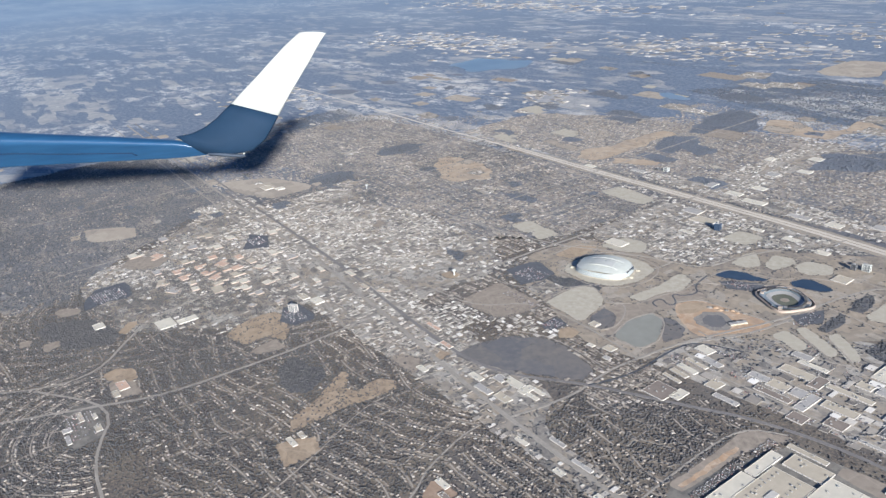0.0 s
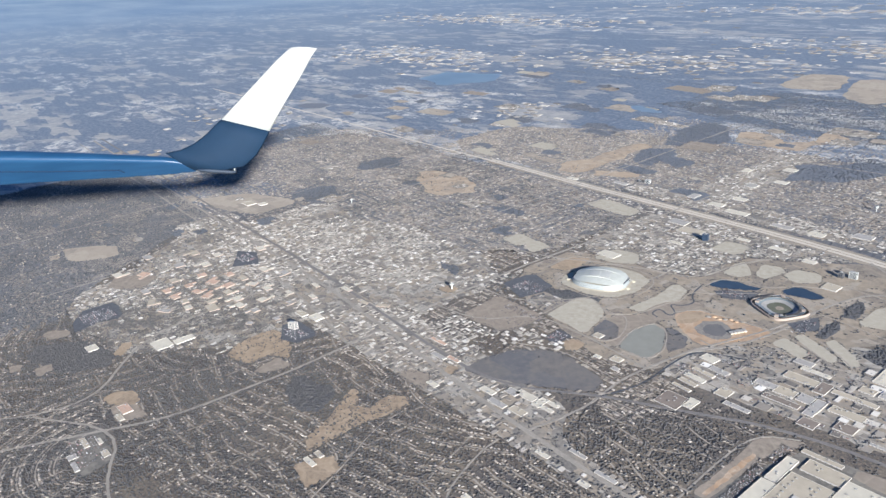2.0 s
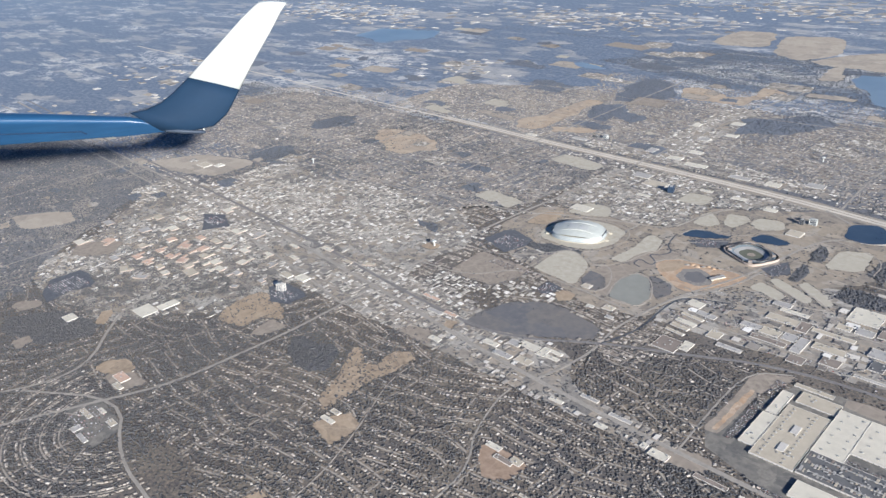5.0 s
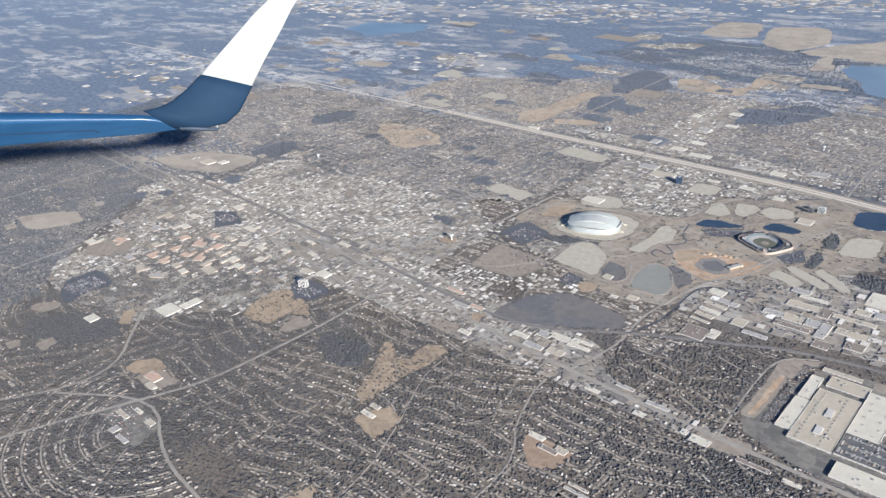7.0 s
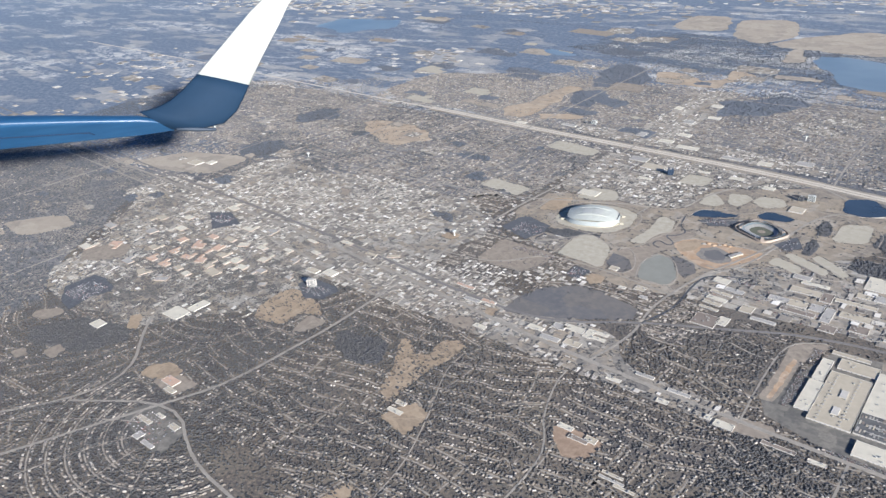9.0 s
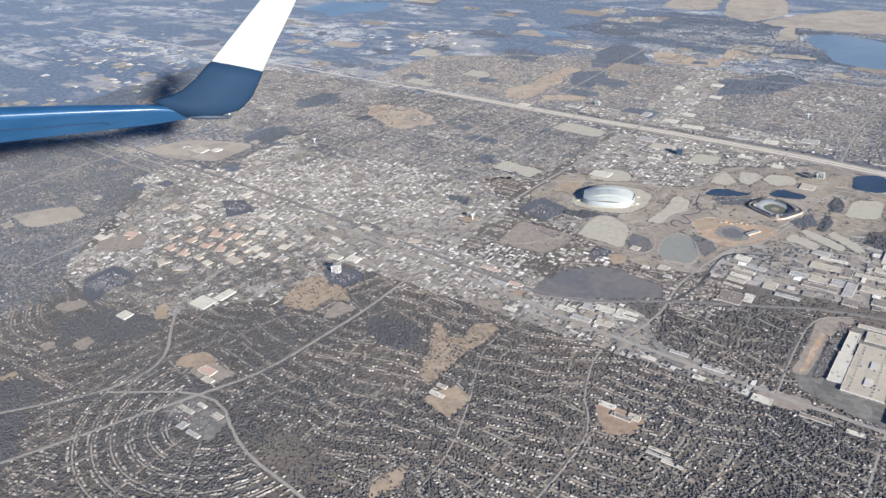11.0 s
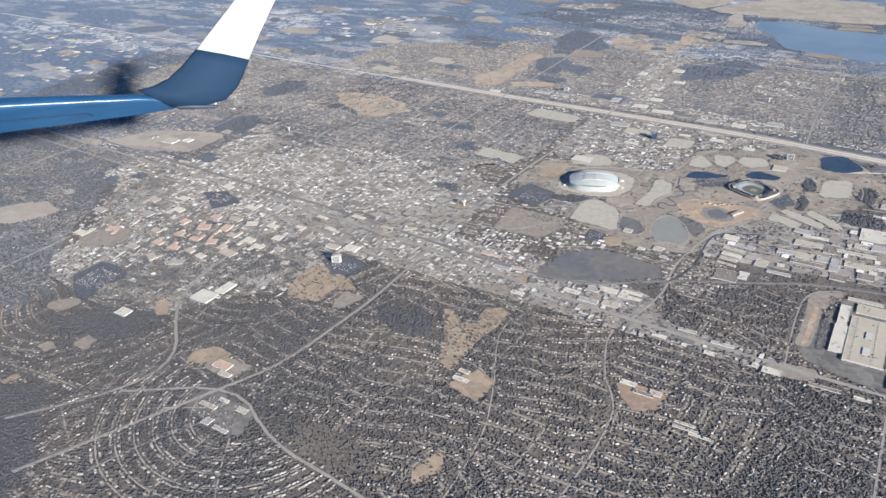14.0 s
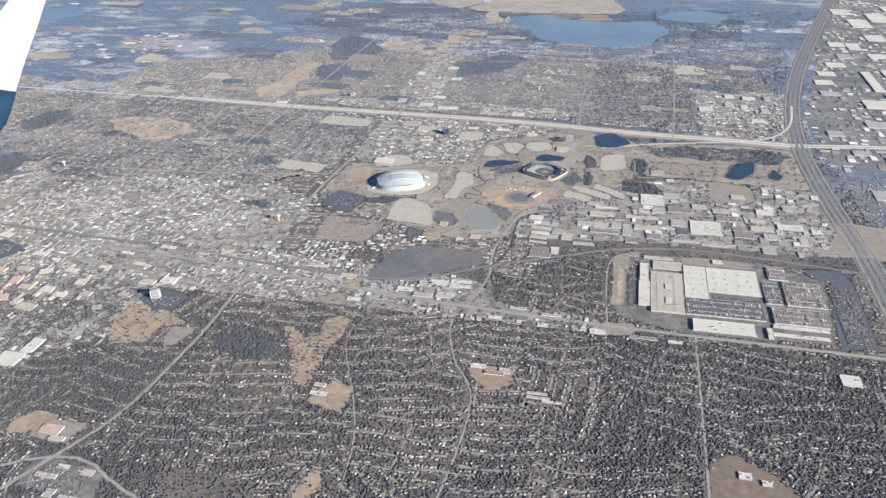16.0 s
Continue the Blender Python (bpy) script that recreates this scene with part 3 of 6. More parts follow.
plot("field", [(-7.1, -101), (-5.2, -99.6), (0.8, -103.8), (4.6, -103.5), (3.4, -95.2), (7.4, -91.5), (11.8, -94.4), (10.8, -101.5), (9.6, -110.1), (9.4, -118.4), (9.7, -125.2), (4.2, -122.5), (0.7, -113.5)], M_TAN, "tan grass slope dotted with trees", PARK, "field", 0.6, 1)
plot("field", [(11.6, -130.3), (12.7, -125.6), (15.7, -121), (21.5, -122.7), (21.9, -127.6), (21.3, -132.5)], M_TAN, "tan school field", CLEAR, "field", 0.25, 0)
plot("field", [(48.7, -109.4), (50.2, -107.1), (59.8, -107.3), (61.7, -108.5), (60.7, -114.5), (56.4, -117.7), (51.7, -113.6)], M_SCHOOL, "brown school field", CLEAR, "field", 0.25, 0)
plot("field", [(-56.9, -155), (-57.9, -150.9), (-53.9, -146.2), (-46.8, -147.1), (-46.8, -150.1), (-51.8, -154.8)], M_TAN, "tan school field", CLEAR, "field", 0.3, 1)
plot("field", [(-58.9, -103.3), (-57.3, -97.8), (-43, -99.7), (-35.9, -104.8), (-42.8, -107.6), (-42.6, -115.2), (-52.3, -118.2), (-57.7, -112)], M_TAN, "tan park lawn dotted with trees", PARK, "field", 0.5, 1)
plot("field", [(3.2, -73.4), (6.8, -71.9), (8.1, -75.8), (5.3, -76.8)], M_TAN, "round bare tan lot beside the main road", CLEAR, "field", 0.2, 2)
plot("field", [(-4.3, -83.5), (2.5, -79.5), (7, -82.5), (8.4, -86.5), (-1.9, -87.6)], M_BROWN, "brown lawn dotted with trees", PARK, "field", 0.5, 1)
plot("field", [(-40, -106.5), (-31.5, -106), (-33, -113), (-36.6, -117), (-38.6, -112.9)], M_BROWN, "brown cleared strip beside the road", CLEAR, "field", 0.5, 1)
plot("field", [(18.7, -157.1), (23.1, -150.2), (27.2, -155.2), (22.0, -163.3)], M_TAN, "tan clearing among houses", PARK, "field", 0.6, 1)
plot("field", [(-26.3, -107.6), (-9.8, -103.5), (-2.8, -113), (-9.4, -118.1), (-21, -114.6)], M_WOODFLOOR, "dark bare wood below the road", WOOD, "wood", 1.5, 1)
plot("field", [(-82.3, -143.9), (-88, -138.7), (-86.3, -136.1), (-83.5, -137.1), (-78.6, -142.3)], M_TAN, "pale oval sports field", CLEAR, "field", 0.2)
plot("field", [(-109.3, -160.5), (-103.1, -152.9), (-99.9, -147.1), (-81.9, -143.6), (-75.1, -146.6), (-81.8, -159.3), (-100.5, -165.8)], M_WOODFLOOR, "dark bare wood beside the campus", WOOD, "wood", 1.2)
plot("field", [(-116.4, -157.3), (-118.1, -154.4), (-112.5, -148.9), (-107.7, -150), (-109.3, -156.7)], M_BROWN, "brown yard", CLEAR, "field", 0.3, 1)
plot("field", [(-100.6, -171), (-98.2, -167.1), (-93.6, -168.9), (-95.6, -172.1)], M_BROWN, BRNL, CLEAR, "field", 0.3, 1)
plot("field", [(-91.9, -165.5), (-91.6, -160.3), (-86.7, -160.6), (-85, -166.2)], M_BROWN, BRNL, CLEAR, "field", 0.3, 1)
plot("field", [(-94.3, -185.9), (-93.6, -181.6), (-90.7, -181.5), (-91.7, -185.8)], M_TAN, TANL, CLEAR, "field", 0.2, 1)
plot("field", [(-100, -222), (-97, -190), (-82, -180), (-70, -190), (-54, -206), (-60, -222)], M_WOODFLOOR, "dark bare wood", WOOD, "wood", 2)
plot("field", [(-18.5, -49.4), (-20, -33.5), (-19.8, -30.4), (3.8, -31.3), (2.4, -43.1), (-0.2, -48.1), (-9.5, -49)], M_BROWN, "brown field with thin trees", PARK, "field", 0.3, 1)
plot("field", [(8, -72.5), (8.3, -61.4), (11.4, -52.5), (19.3, -46.4), (27.3, -45.5), (41.9, -48.9), (43.1, -55.4), (33.2, -62.3), (21.4, -67.7)], M_MARSH, "dark marshy grass basin", CLEAR, "field", 0.8, 1)
plot("field", [(8, -70), (8.3, -61.4), (11.4, -52.5), (19.3, -46.4), (27.3, -45.5), (25.6, -49.5), (16.5, -54), (12.4, -63)], M_MARSH, "dark scrubby edge of the basin", PARK, "scrub", 1, 1)
plot("field", [(18.5, -40.2), (19.4, -36), (24.7, -36.7), (25.2, -41.7), (22.4, -43.5)], M_TAN, TANL, CLEAR, "field", 0.3, 1)
plot("field", [(-15.4, -17), (-1.5, -10.5), (8.1, -8.8), (9.3, -13.5), (3.4, -15), (0.7, -19.2)], M_WOODFLOOR, "dark band of bare trees along a creek", WOOD, "wood", 0.8, 1)
plot("field", [(18.2, -20.5), (20.9, -13.8), (28.8, -8), (32.2, -10.1), (30.7, -14), (29.5, -21.2), (32.6, -26.9), (32.2, -31.9), (28.7, -31.5), (27.9, -24.1), (21.5, -19.6)], M_BROWN, BRNL, CLEAR, "field", 0.4, 1)
plot("field", [(19.8, -26.8), (18.2, -20.5), (21.7, -19.9), (26.6, -22.9), (29.1, -27.8), (26.7, -31.5), (22.7, -30.5)], M_MARSH, "round patch of dark scrub", PARK, "scrub", 0.6)
plot("basin", [(32.8, -31.4), (29.5, -21.2), (31.3, -12.4), (37, -14.1), (41.4, -20.9), (43.2, -25.1), (42.8, -31.6)], M_SLAB, "grey-green flat basin with a pale rim", CLEAR, "basin", 0.15, 0)
plot("field", [(35.6, -12), (39.1, -11.2), (44.4, -13.4), (47.4, -18.4), (45.3, -24), (41.6, -20.7)], M_MARSH, "dark scrub beside the basin", PARK, "scrub", 0.5, 1)
plot("field", [(23.4, -4.9), (26.7, 4.8), (30.7, 8.6), (35.6, 9.1), (35.9, -1.4), (32.2, -10.1), (27.5, -9.2)], M_BROWN, "brown creek meadow", CLEAR, "field", 0.5, 1)
plot("building_site", [(32.2, -2.2), (36.4, 4.4), (42.9, 5.1), (52, 5.9), (60.1, 6.1), (61, 0.8), (56.3, -5.4), (50.6, -14.5), (45, -12.9), (37.5, -8.7)], M_DIRT, "orange clay building site", CLEAR, "site", 0.5, 1)
plot("building_site", [(33, -2), (37, 4), (42.5, 4.6), (40, -4), (37.4, -7.6)], M_TAN, "tan graded corner of the site", CLEAR, "site", 0.6, 1)
plot("dug_pit", [(41.8, -6.1), (41.7, -1.2), (45.5, 2.4), (51.4, 0.4), (53.9, -5.9), (50.9, -8.7), (45.5, -9)], M_PIT, "grey dug pit in the orange site", CLEAR, "pit", 0.6, 1)
plot("dug_pit", [(44, -5.4), (44, -2), (46.5, 0.4), (50, -1), (51.4, -5.2), (49.6, -7), (46.4, -7.4)], M_MARSH, "dark floor of the dug pit", CLEAR, "pit", 0.6, 1)
plot("plant_yard", [(85.2, -71.7), (92.3, -47), (94.9, -39.9), (129.3, -38.4), (147.9, -47.1), (144.8, -80), (106.4, -83.0), (87.8, -77.1)], M_YARD, "worn grey asphalt yard of the car plant", CLEAR, "yard", 0.2, 0)
plot("field", [(84.1, -43), (94, -37.4), (91.3, -45.4), (88.8, -51.2), (88.4, -71), (84.3, -71.8), (84.7, -58.9)], M_BROWN, "brown bank beside the plant", CLEAR, "field", 0.3, 1)
plot("field", [(86, -70), (86.3, -50), (87.8, -50), (87.4, -70)], M_DIRT, "bare orange bank", CLEAR, "field", 0.4, 1)
plot("field", [(106, -39.6), (112, -38.6), (128, -39.4), (128, -43.6), (106, -43.6)], M_BROWN, "bare brown ground behind the plant", CLEAR, "field", 0.3, 1)
plot("field", [(-23.3, -0.8), (-23.6, 11.3), (-16.3, 14.9), (-15.4, 6.4), (-15.4, 1.5), (-19.9, -1.2)], M_TAN, "bare tan overflow car park", CLEAR, "car park", 0.2, 1)
plot("district_ground", [(-10.6, -27.9), (-10.1, -18.4), (-0.4, -17.8), (2.6, -27.1)], M_TOWN, "grounds of low flats", TOWN, "ground", 0.3, 1)
plot("field", [(70.7, 28.5), (68.8, 37.2), (70.8, 43.3), (74.2, 36.8), (74.5, 29.5)], M_WOODFLOOR, "dark belt of bare trees", WOOD, "wood", 0.5, 1)
plot("field", [(70.5, 11.3), (70, 20.3), (70.9, 26.1), (74.4, 19.6), (73.6, 11.8)], M_WOODFLOOR, "dark belt of bare trees", WOOD, "wood", 0.5, 1)
for cx, cy, r, a0, sort in WILD:
    w, d = r * scatter.uniform(0.8, 1.7), r * scatter.uniform(0.5, 1.0)
    nw, nd = scatter.uniform(0.1, 0.9) * w, scatter.uniform(0.1, 0.9) * d
    ring = [(-w, -d), (w, -d), (w, d - nd), (w - nw, d - nd), (w - nw, d), (-w, d)]
    ring = [(cx + u * math.cos(a0) - v * math.sin(a0), cy + u * math.sin(a0) + v * math.cos(a0)) for u, v in ring]
    mat, lab, val, cat = {"w": (M_WOODFAR, "dark bare wood among suburbs", WOOD, "wood"), "t": (M_TANFAR, "open tan field dulled by painted haze", PARK, "field"), "p": (M_TOWN, "pale lots of a small shopping strip", TOWN, "ground"),
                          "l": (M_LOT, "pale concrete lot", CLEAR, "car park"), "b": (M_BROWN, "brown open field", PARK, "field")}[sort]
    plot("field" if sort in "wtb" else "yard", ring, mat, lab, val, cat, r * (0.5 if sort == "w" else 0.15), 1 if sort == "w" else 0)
plot("yard", [(-43.7, -169), (-42.5, -160), (-23.7, -162), (-21.6, -172)], M_YARD, "worn grey yard of a school", CLEAR, "yard", 0.5, 1)
LOTL = "pale empty concrete car park"
for pts in ([(2.5, -29.8), (1.4, -18.5), (3, -13), (6.8, -11.8), (12.2, -14.2), (16.1, -17.2), (20.8, -32.3), (11.7, -30.8), (5.7, -30.6)],
            [(18.8, -9.2), (19.5, -4), (20.7, 4), (19.2, 14.7), (21.3, 16.6), (26.3, 13.9), (28, 6.1), (24.9, 0.9), (24, -8.8)],
            [(26.6, 34.2), (25.5, 43.3), (27.2, 48.3), (32.4, 42.7), (35.4, 38.9), (32.6, 34.4)],
            [(36.1, 39.6), (32.9, 49.9), (38.4, 51.5), (42.8, 48.9), (40.5, 39.1)],
            [(43.2, 46), (43.9, 53.1), (52.3, 54.3), (55.3, 47.7), (50.5, 43.3), (46.7, 42.9)],
            [(63.3, -0.2), (64.7, 5.7), (74.8, 1.8), (73.9, -3.3)], [(66.4, 7.4), (67.1, 11.3), (81.6, 4.1), (81.2, -0.4)], [(74.3, 10.2), (75.9, 14), (87.2, 5.3), (86.2, 0.3)],
            [(10.9, 50.4), (11.5, 61.8), (22.1, 61.9), (23.1, 51.7)],
            [(-59.1, 7.7), (-56.2, 17.1), (-44.4, 14.8), (-47, 5.9)],
            [(-46.2, 8.3), (-45.7, 16.1), (-36.1, 14), (-38, 4.5)],
            [(76, 42.1), (85.4, 46.7), (87, 29.9), (76, 26)],
            [(-11, -9), (-14, -2), (-13, 8), (-7, 14), (4, 16), (12, 13), (14, 3), (11, -6), (2, -10)],
            [(-17, 16), (-16, 28), (-6, 30), (0, 22), (-8, 17)],
            [(-60, 62), (-58, 74), (-34, 70), (-34, 60)]):
    plot("car_park", pts, M_LOT, LOTL, CLEAR, "car park", 0.4, 1)
DARKL = "dark asphalt car park with rows of parked cars"
for pts in ([(-26.1, -22.3), (-24.8, -11.9), (-22.2, -9.5), (-10.7, -12.7), (-10.1, -18.4), (-12.8, -27)],
            [(-125.5, -140.8), (-124.8, -130.4), (-119.6, -129.6), (-110.9, -131.1), (-108.4, -134), (-110.9, -139.7), (-108.5, -148.5), (-117.6, -146.7)],
            [(149.7, -46.1), (154.7, -45.2), (156.1, -47.2), (155.5, -79.2), (145.6, -82.9), (146.7, -65.9)], [(-58.2, -94.9), (-56.8, -89.5), (-45.6, -89.5), (-42.8, -91.3), (-43.2, -97.8), (-49.5, -100.3)],
            [(-135.5, -73.9), (-127.3, -69.2), (-114.9, -74.4), (-120.7, -83.6)], [(32.5, 19.6), (34.8, 22.9), (44.3, 28), (44, 20.9), (38.1, 17.1)],
            [(61, 14), (66, 24), (70, 16), (66, 11)], [(12.5, -41.1), (12.2, -35.4), (15, -34.8), (18.4, -35.7), (18, -42.1), (15, -42.6)],
            [(142.4, -40.6), (154.1, -39.9), (156.2, -45.6), (146.2, -47.4)]):
    plot("car_park", pts, M_LOTDARK, DARKL, CLEAR, "car park", 0.2, 0)
POND = "dark blue pond with a grassy bank"
for pts in ([(28.1, 22.8), (29.3, 28.9), (34.2, 31.5), (38.8, 30.7), (43.3, 31.8), (42.3, 28.9), (36.9, 25.2), (31.6, 22.9)],
            [(48.2, 33.9), (50.3, 39.5), (53.8, 40.3), (61.2, 38.4), (60.1, 34.6), (56, 33.6), (51.7, 32.5)], [(71.2, 65.9), (79.8, 70.8), (88.8, 58.3), (81.7, 52.5), (73.2, 52.5)],
            [(124.1, 27.7), (129.7, 42.9), (137.7, 46), (136.6, 35.4), (130.3, 26)], [(141, 30), (144, 40), (147, 32), (144, 28)]):
    plot("pond", pts, M_WATER, POND, CLEAR, "pond", 0.4, 2)
LAKE = "wide reservoir with a tan shore, haze painted into its blue"
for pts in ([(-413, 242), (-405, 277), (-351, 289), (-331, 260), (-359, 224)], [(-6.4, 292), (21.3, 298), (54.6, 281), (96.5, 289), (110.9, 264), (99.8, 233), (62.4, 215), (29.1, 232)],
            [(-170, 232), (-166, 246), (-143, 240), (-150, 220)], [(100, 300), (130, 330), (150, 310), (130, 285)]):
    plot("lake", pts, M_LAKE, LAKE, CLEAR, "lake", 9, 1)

# ---- roads ----
ART = "worn grey arterial road"
FW = "pale concrete freeway"
road("road", [(-560, 105), (-353, 99), (-246, 91), (-146, 87)], 1.4, M_FREEWAY, "grey freeway running into the distance")
for dy in (0, 2.2):
    road("road", [(-150, 86.6 + dy), (-136, 86 + dy), (-77, 82 + dy), (-18, 80 + dy), (42, 77 + dy), (91, 70 + dy), (132, 68 + dy), (156, 65 + dy), (191, 70 + dy), (330, 72 + dy)], 1.6, M_FREEWAY, FW)
for dy in (-1.9, 4.1):
    road("road", [(-136, 86 + dy), (-110, 84.2 + dy), (-77, 82 + dy), (-18, 80 + dy), (42, 77 + dy), (91, 70 + dy), (150, 66 + dy)], 0.6, M_ROAD, "grey frontage road beside the freeway")
dark_mid, dark_a, dark_b = ribbon(DARKWAY, 1.0)
for off, wide, mat in ((-2.0, 1.35, M_ASPHALT), (2.0, 1.35, M_ASPHALT), (-6.2, 0.55, M_ROAD), (6.2, 0.55, M_ROAD)):
    road("road", dark_mid + (dark_a - dark_mid) * off, wide, mat, "dark asphalt freeway carriageway" if mat is M_ASPHALT else "grey frontage road beside the dark freeway", 0)
road("road", [(79, 52), (94, 59), (120, 64.5), (144, 70.5), (155, 83), (160, 98), (163, 120)], 0.9, M_FREEWAY, "pale concrete freeway ramp")
road("road", [(60, 74), (80, 60), (79, 52), (70, 50), (64, 32), (63, 14), (58, -7), (49, -20)], 0.8, M_ROAD, ART)
road("road", [(-430, -46), (-186, -62), (-90, -66), (-23, -73), (14, -78), (47, -81), (88, -83), (144, -84), (200, -86), (300, -88)], 1.3, M_ROAD, "wide worn grey main road through town")
road("road", [(-430, -56), (-192, -69), (-92, -76), (-50, -83), (-31, -86.5)], 0.7, M_ROAD, ART)
road("road", [(-79, -194), (-62, -173), (-59, -156), (-77, -141), (-85, -130), (-89, -111), (-89, -76), (-84, -24), (-82, 80), (-80, 230)], 0.9, M_ROAD, ART)
road("road", [(-60, -204), (-38.6, -158), (-32, -144), (-30, -119), (-29, -105), (-30, -80), (-32, -48), (-32, -20), (-31, 5), (-25, 57), (-22, 119), (-21, 177), (-10, 240)], 1.0, M_ROAD, ART)
road("road", [(-62, -173), (-36, -156), (-14.8, -168), (8.8, -170), (60, -178)], 0.8, M_ROAD, ART)
road("road", [(64, 78), (62, 120), (66, 170), (60, 214)], 0.8, M_ROAD, ART)
road("road", [(106, 66), (108, 110), (110, 200)], 0.7, M_ROAD, ART)
road("road", [(-150, 84), (-148, 20), (-150, -70), (-152, -150)], 0.7, M_ROAD, ART)
road("road", [(-230, 90), (-226, -10), (-232, -150)], 0.7, M_ROAD, ART)
road("road", [(-150, -5), (-82, -2), (-31, 5), (-14, 14), (9, 22), (23, 24.5), (27, 48), (41, 68), (44, 78)], 0.7, M_ROAD, ART)
road("road", [(-31.5, -30), (-11, -30), (9, -6.9), (11.8, 20.7)], 0.6, M_ROAD, ART)
road("road", [(-32, -50), (-11, -48), (0, -32.3), (16.5, -32.4), (30.4, -33.6), (46, -36)], 0.5, M_ROAD, ART)
road("road", [(42.5, -80.5), (45, -70.6), (46.5, -60), (44.5, -47), (45.9, -36.2), (48.8, -20.6), (54, -7), (59.9, 8.3), (63.5, 27)], 0.8, M_ROAD, "pale concrete road with a bend")
road("road", [(48, -12), (60, -14), (64, -13), (108, -8), (165, -6)], 0.5, M_ROAD, ART)
road("road", [(66, -28), (110, -27), (165, -28)], 0.5, M_ROAD, ART)
road("road", [(110, 24), (108, -30)], 0.6, M_ROAD, ART)
road("road", [(84, -84), (82.5, -60), (83, -43), (92, -38)], 0.5, M_ROAD, "pale lane round the plant")
road("road", [(108, -84), (108, -150), (106, -200)], 0.6, M_ROAD, ART)
road("road", [(40, -88), (40.3, -94), (45, -108), (49, -113), (53, -122), (52, -150), (46, -190)], 0.5, M_ROAD, ART)
road("road", [(12.5, -97), (13, -106), (22, -124), (30, -146), (30, -190)], 0.34, M_LANE, "narrow pale suburban street")
road("road", [(-23, 118), (60, 122), (108, 124), (162, 122)], 0.6, M_ROAD, ART)
road("road", [(-300, 170), (-150, 176), (-22, 176), (60, 180), (110, 184), (176, 180)], 0.6, M_ROAD, ART)
road("road", [(-300, 30), (-226, 22), (-150, 26), (-82, 28), (-30, 26)], 0.6, M_ROAD, ART)
for x in (-190, -118, -58):
    road("road", [(x, 84), (x + 1, 20), (x + 1, -60)], 0.4, M_ROAD, "narrow grey town street")
road("railway", [(-430, -40), (-190, -56), (-80, -62), (-22, -68.5), (14, -71), (30, -66), (44, -56), (69, -45), (83, -38), (105, -33.5), (128, -35), (165, -40.5), (300, -60)], 1.1, M_BALLAST, "dark ballasted railway line")
road("creek", [(45.9, -55.6), (50.5, -43.3), (49.4, -27), (50.8, -17.7), (63.7, -13.1)], 0.6, M_MUD, "dark narrow creek channel")
road("creek", [(29.9, -8.1), (26.5, -7), (27, -2.4), (31.8, -5.2), (32.9, -2), (27, 2), (31, 3.5), (33, 8.4), (28.6, 12), (27, 21)], 0.5, M_MUD, "dark winding creek channel")
PATH = "narrow pale park road"
for pts in ([(32.5, -32), (29, -21.2), (30.9, -11.8), (37.3, -13.5), (42, -20.7), (43.8, -25.1), (43.4, -32.2), (32.5, -32)],
            [(16.6, -17), (20.4, -13.2), (25.8, -17.6), (30, -27.6), (27, -32.4), (21, -33)],
            [(1.2, -30.6), (0.8, -18.5), (2.5, -12.4), (7, -11), (17, -17)], [(17, -17), (24.6, -10), (25.6, 0.8), (28.8, 6), (26.8, 14.4), (34, 18), (44.6, 28.6), (62, 32)], [(28, 21), (28.6, 29.4), (34, 32.4), (44, 33), (47, 36), (50, 41), (62, 46)],
            [(31.6, -2.2), (36, 5), (43, 5.8), (52, 6.6), (61, 6.8)], [(9, -50), (19, -45.2), (27.3, -44.6), (43, -46)],
            [(62, 50), (78, 48), (90, 42), (90, 28)], [(62.6, -1.4), (74.5, -4), (88, -0.4)], [(65, 6.4), (75, 2.6), (82, -1)], [(73, 10), (82, 4.8), (88, -0.4)], [(66, 26), (80, 24), (92, 22), (110, 25)],
            [(-12.5, -10), (-16, -2), (-14.6, 9), (-8, 16), (4, 18), (14, 14), (16, 3), (12, -8), (2, -11.4), (-12.5, -10)], [(-24, -2), (-24.4, 12), (-16, 16)]):
    road("path", pts, 0.42, M_LANE, PATH, 2)
SWC = (-28.0, -163.0)
for k, r in enumerate((13, 17.5, 22, 26.5, 31, 35.5)):
    road("street", [(SWC[0] + r * math.cos(radians(a)), SWC[1] + 0.95 * r * math.sin(radians(a))) for a in range(172, 352, 9)], 0.42, M_LANE, "curved pale suburban street", 1, verge=0.1)
for a in (200, 232, 262, 292):
    road("street", [(SWC[0] + r * math.cos(radians(a + r * 0.3)), SWC[1] + 0.95 * r * math.sin(radians(a + r * 0.3))) for r in (10, 18, 27, 38)], 0.42, M_LANE, "curved pale suburban street", 1, verge=0.1)
# ---- buildings ----
M_ROOFS = {
    "white": plain("white_membrane_roof", (0.57, 0.53, 0.435), 0.12, 0.5, 0.7),
    "grey": plain("grey_gravel_roof", (0.36, 0.345, 0.32), 0.15, 0.5),
    "beige": plain("beige_gravel_roof", (0.44, 0.39, 0.305), 0.12, 0.5),
    "brown": plain("brown_tar_roof", (0.23, 0.195, 0.165), 0.2, 0.5),
    "dark": plain("dark_tar_roof", (0.13, 0.13, 0.13), 0.2, 0.5),
    "tile": plain("orange_tile_roof", (0.52, 0.37, 0.28), 0.18, 0.8),
}
M_WALL = plain("pale_stucco_wall", (0.50, 0.475, 0.43), 0.12, 1.0)
M_BRICK = plain("buff_brick_wall", (0.34, 0.285, 0.24), 0.15, 1.5)
M_METAL = plain("grey_sheet_metal", (0.34, 0.335, 0.32), 0.15, 2.0, 0.55, 0.1)
M_DOOR = plain("dock_door_paint", (0.17, 0.18, 0.20), 0.2, 2.0)
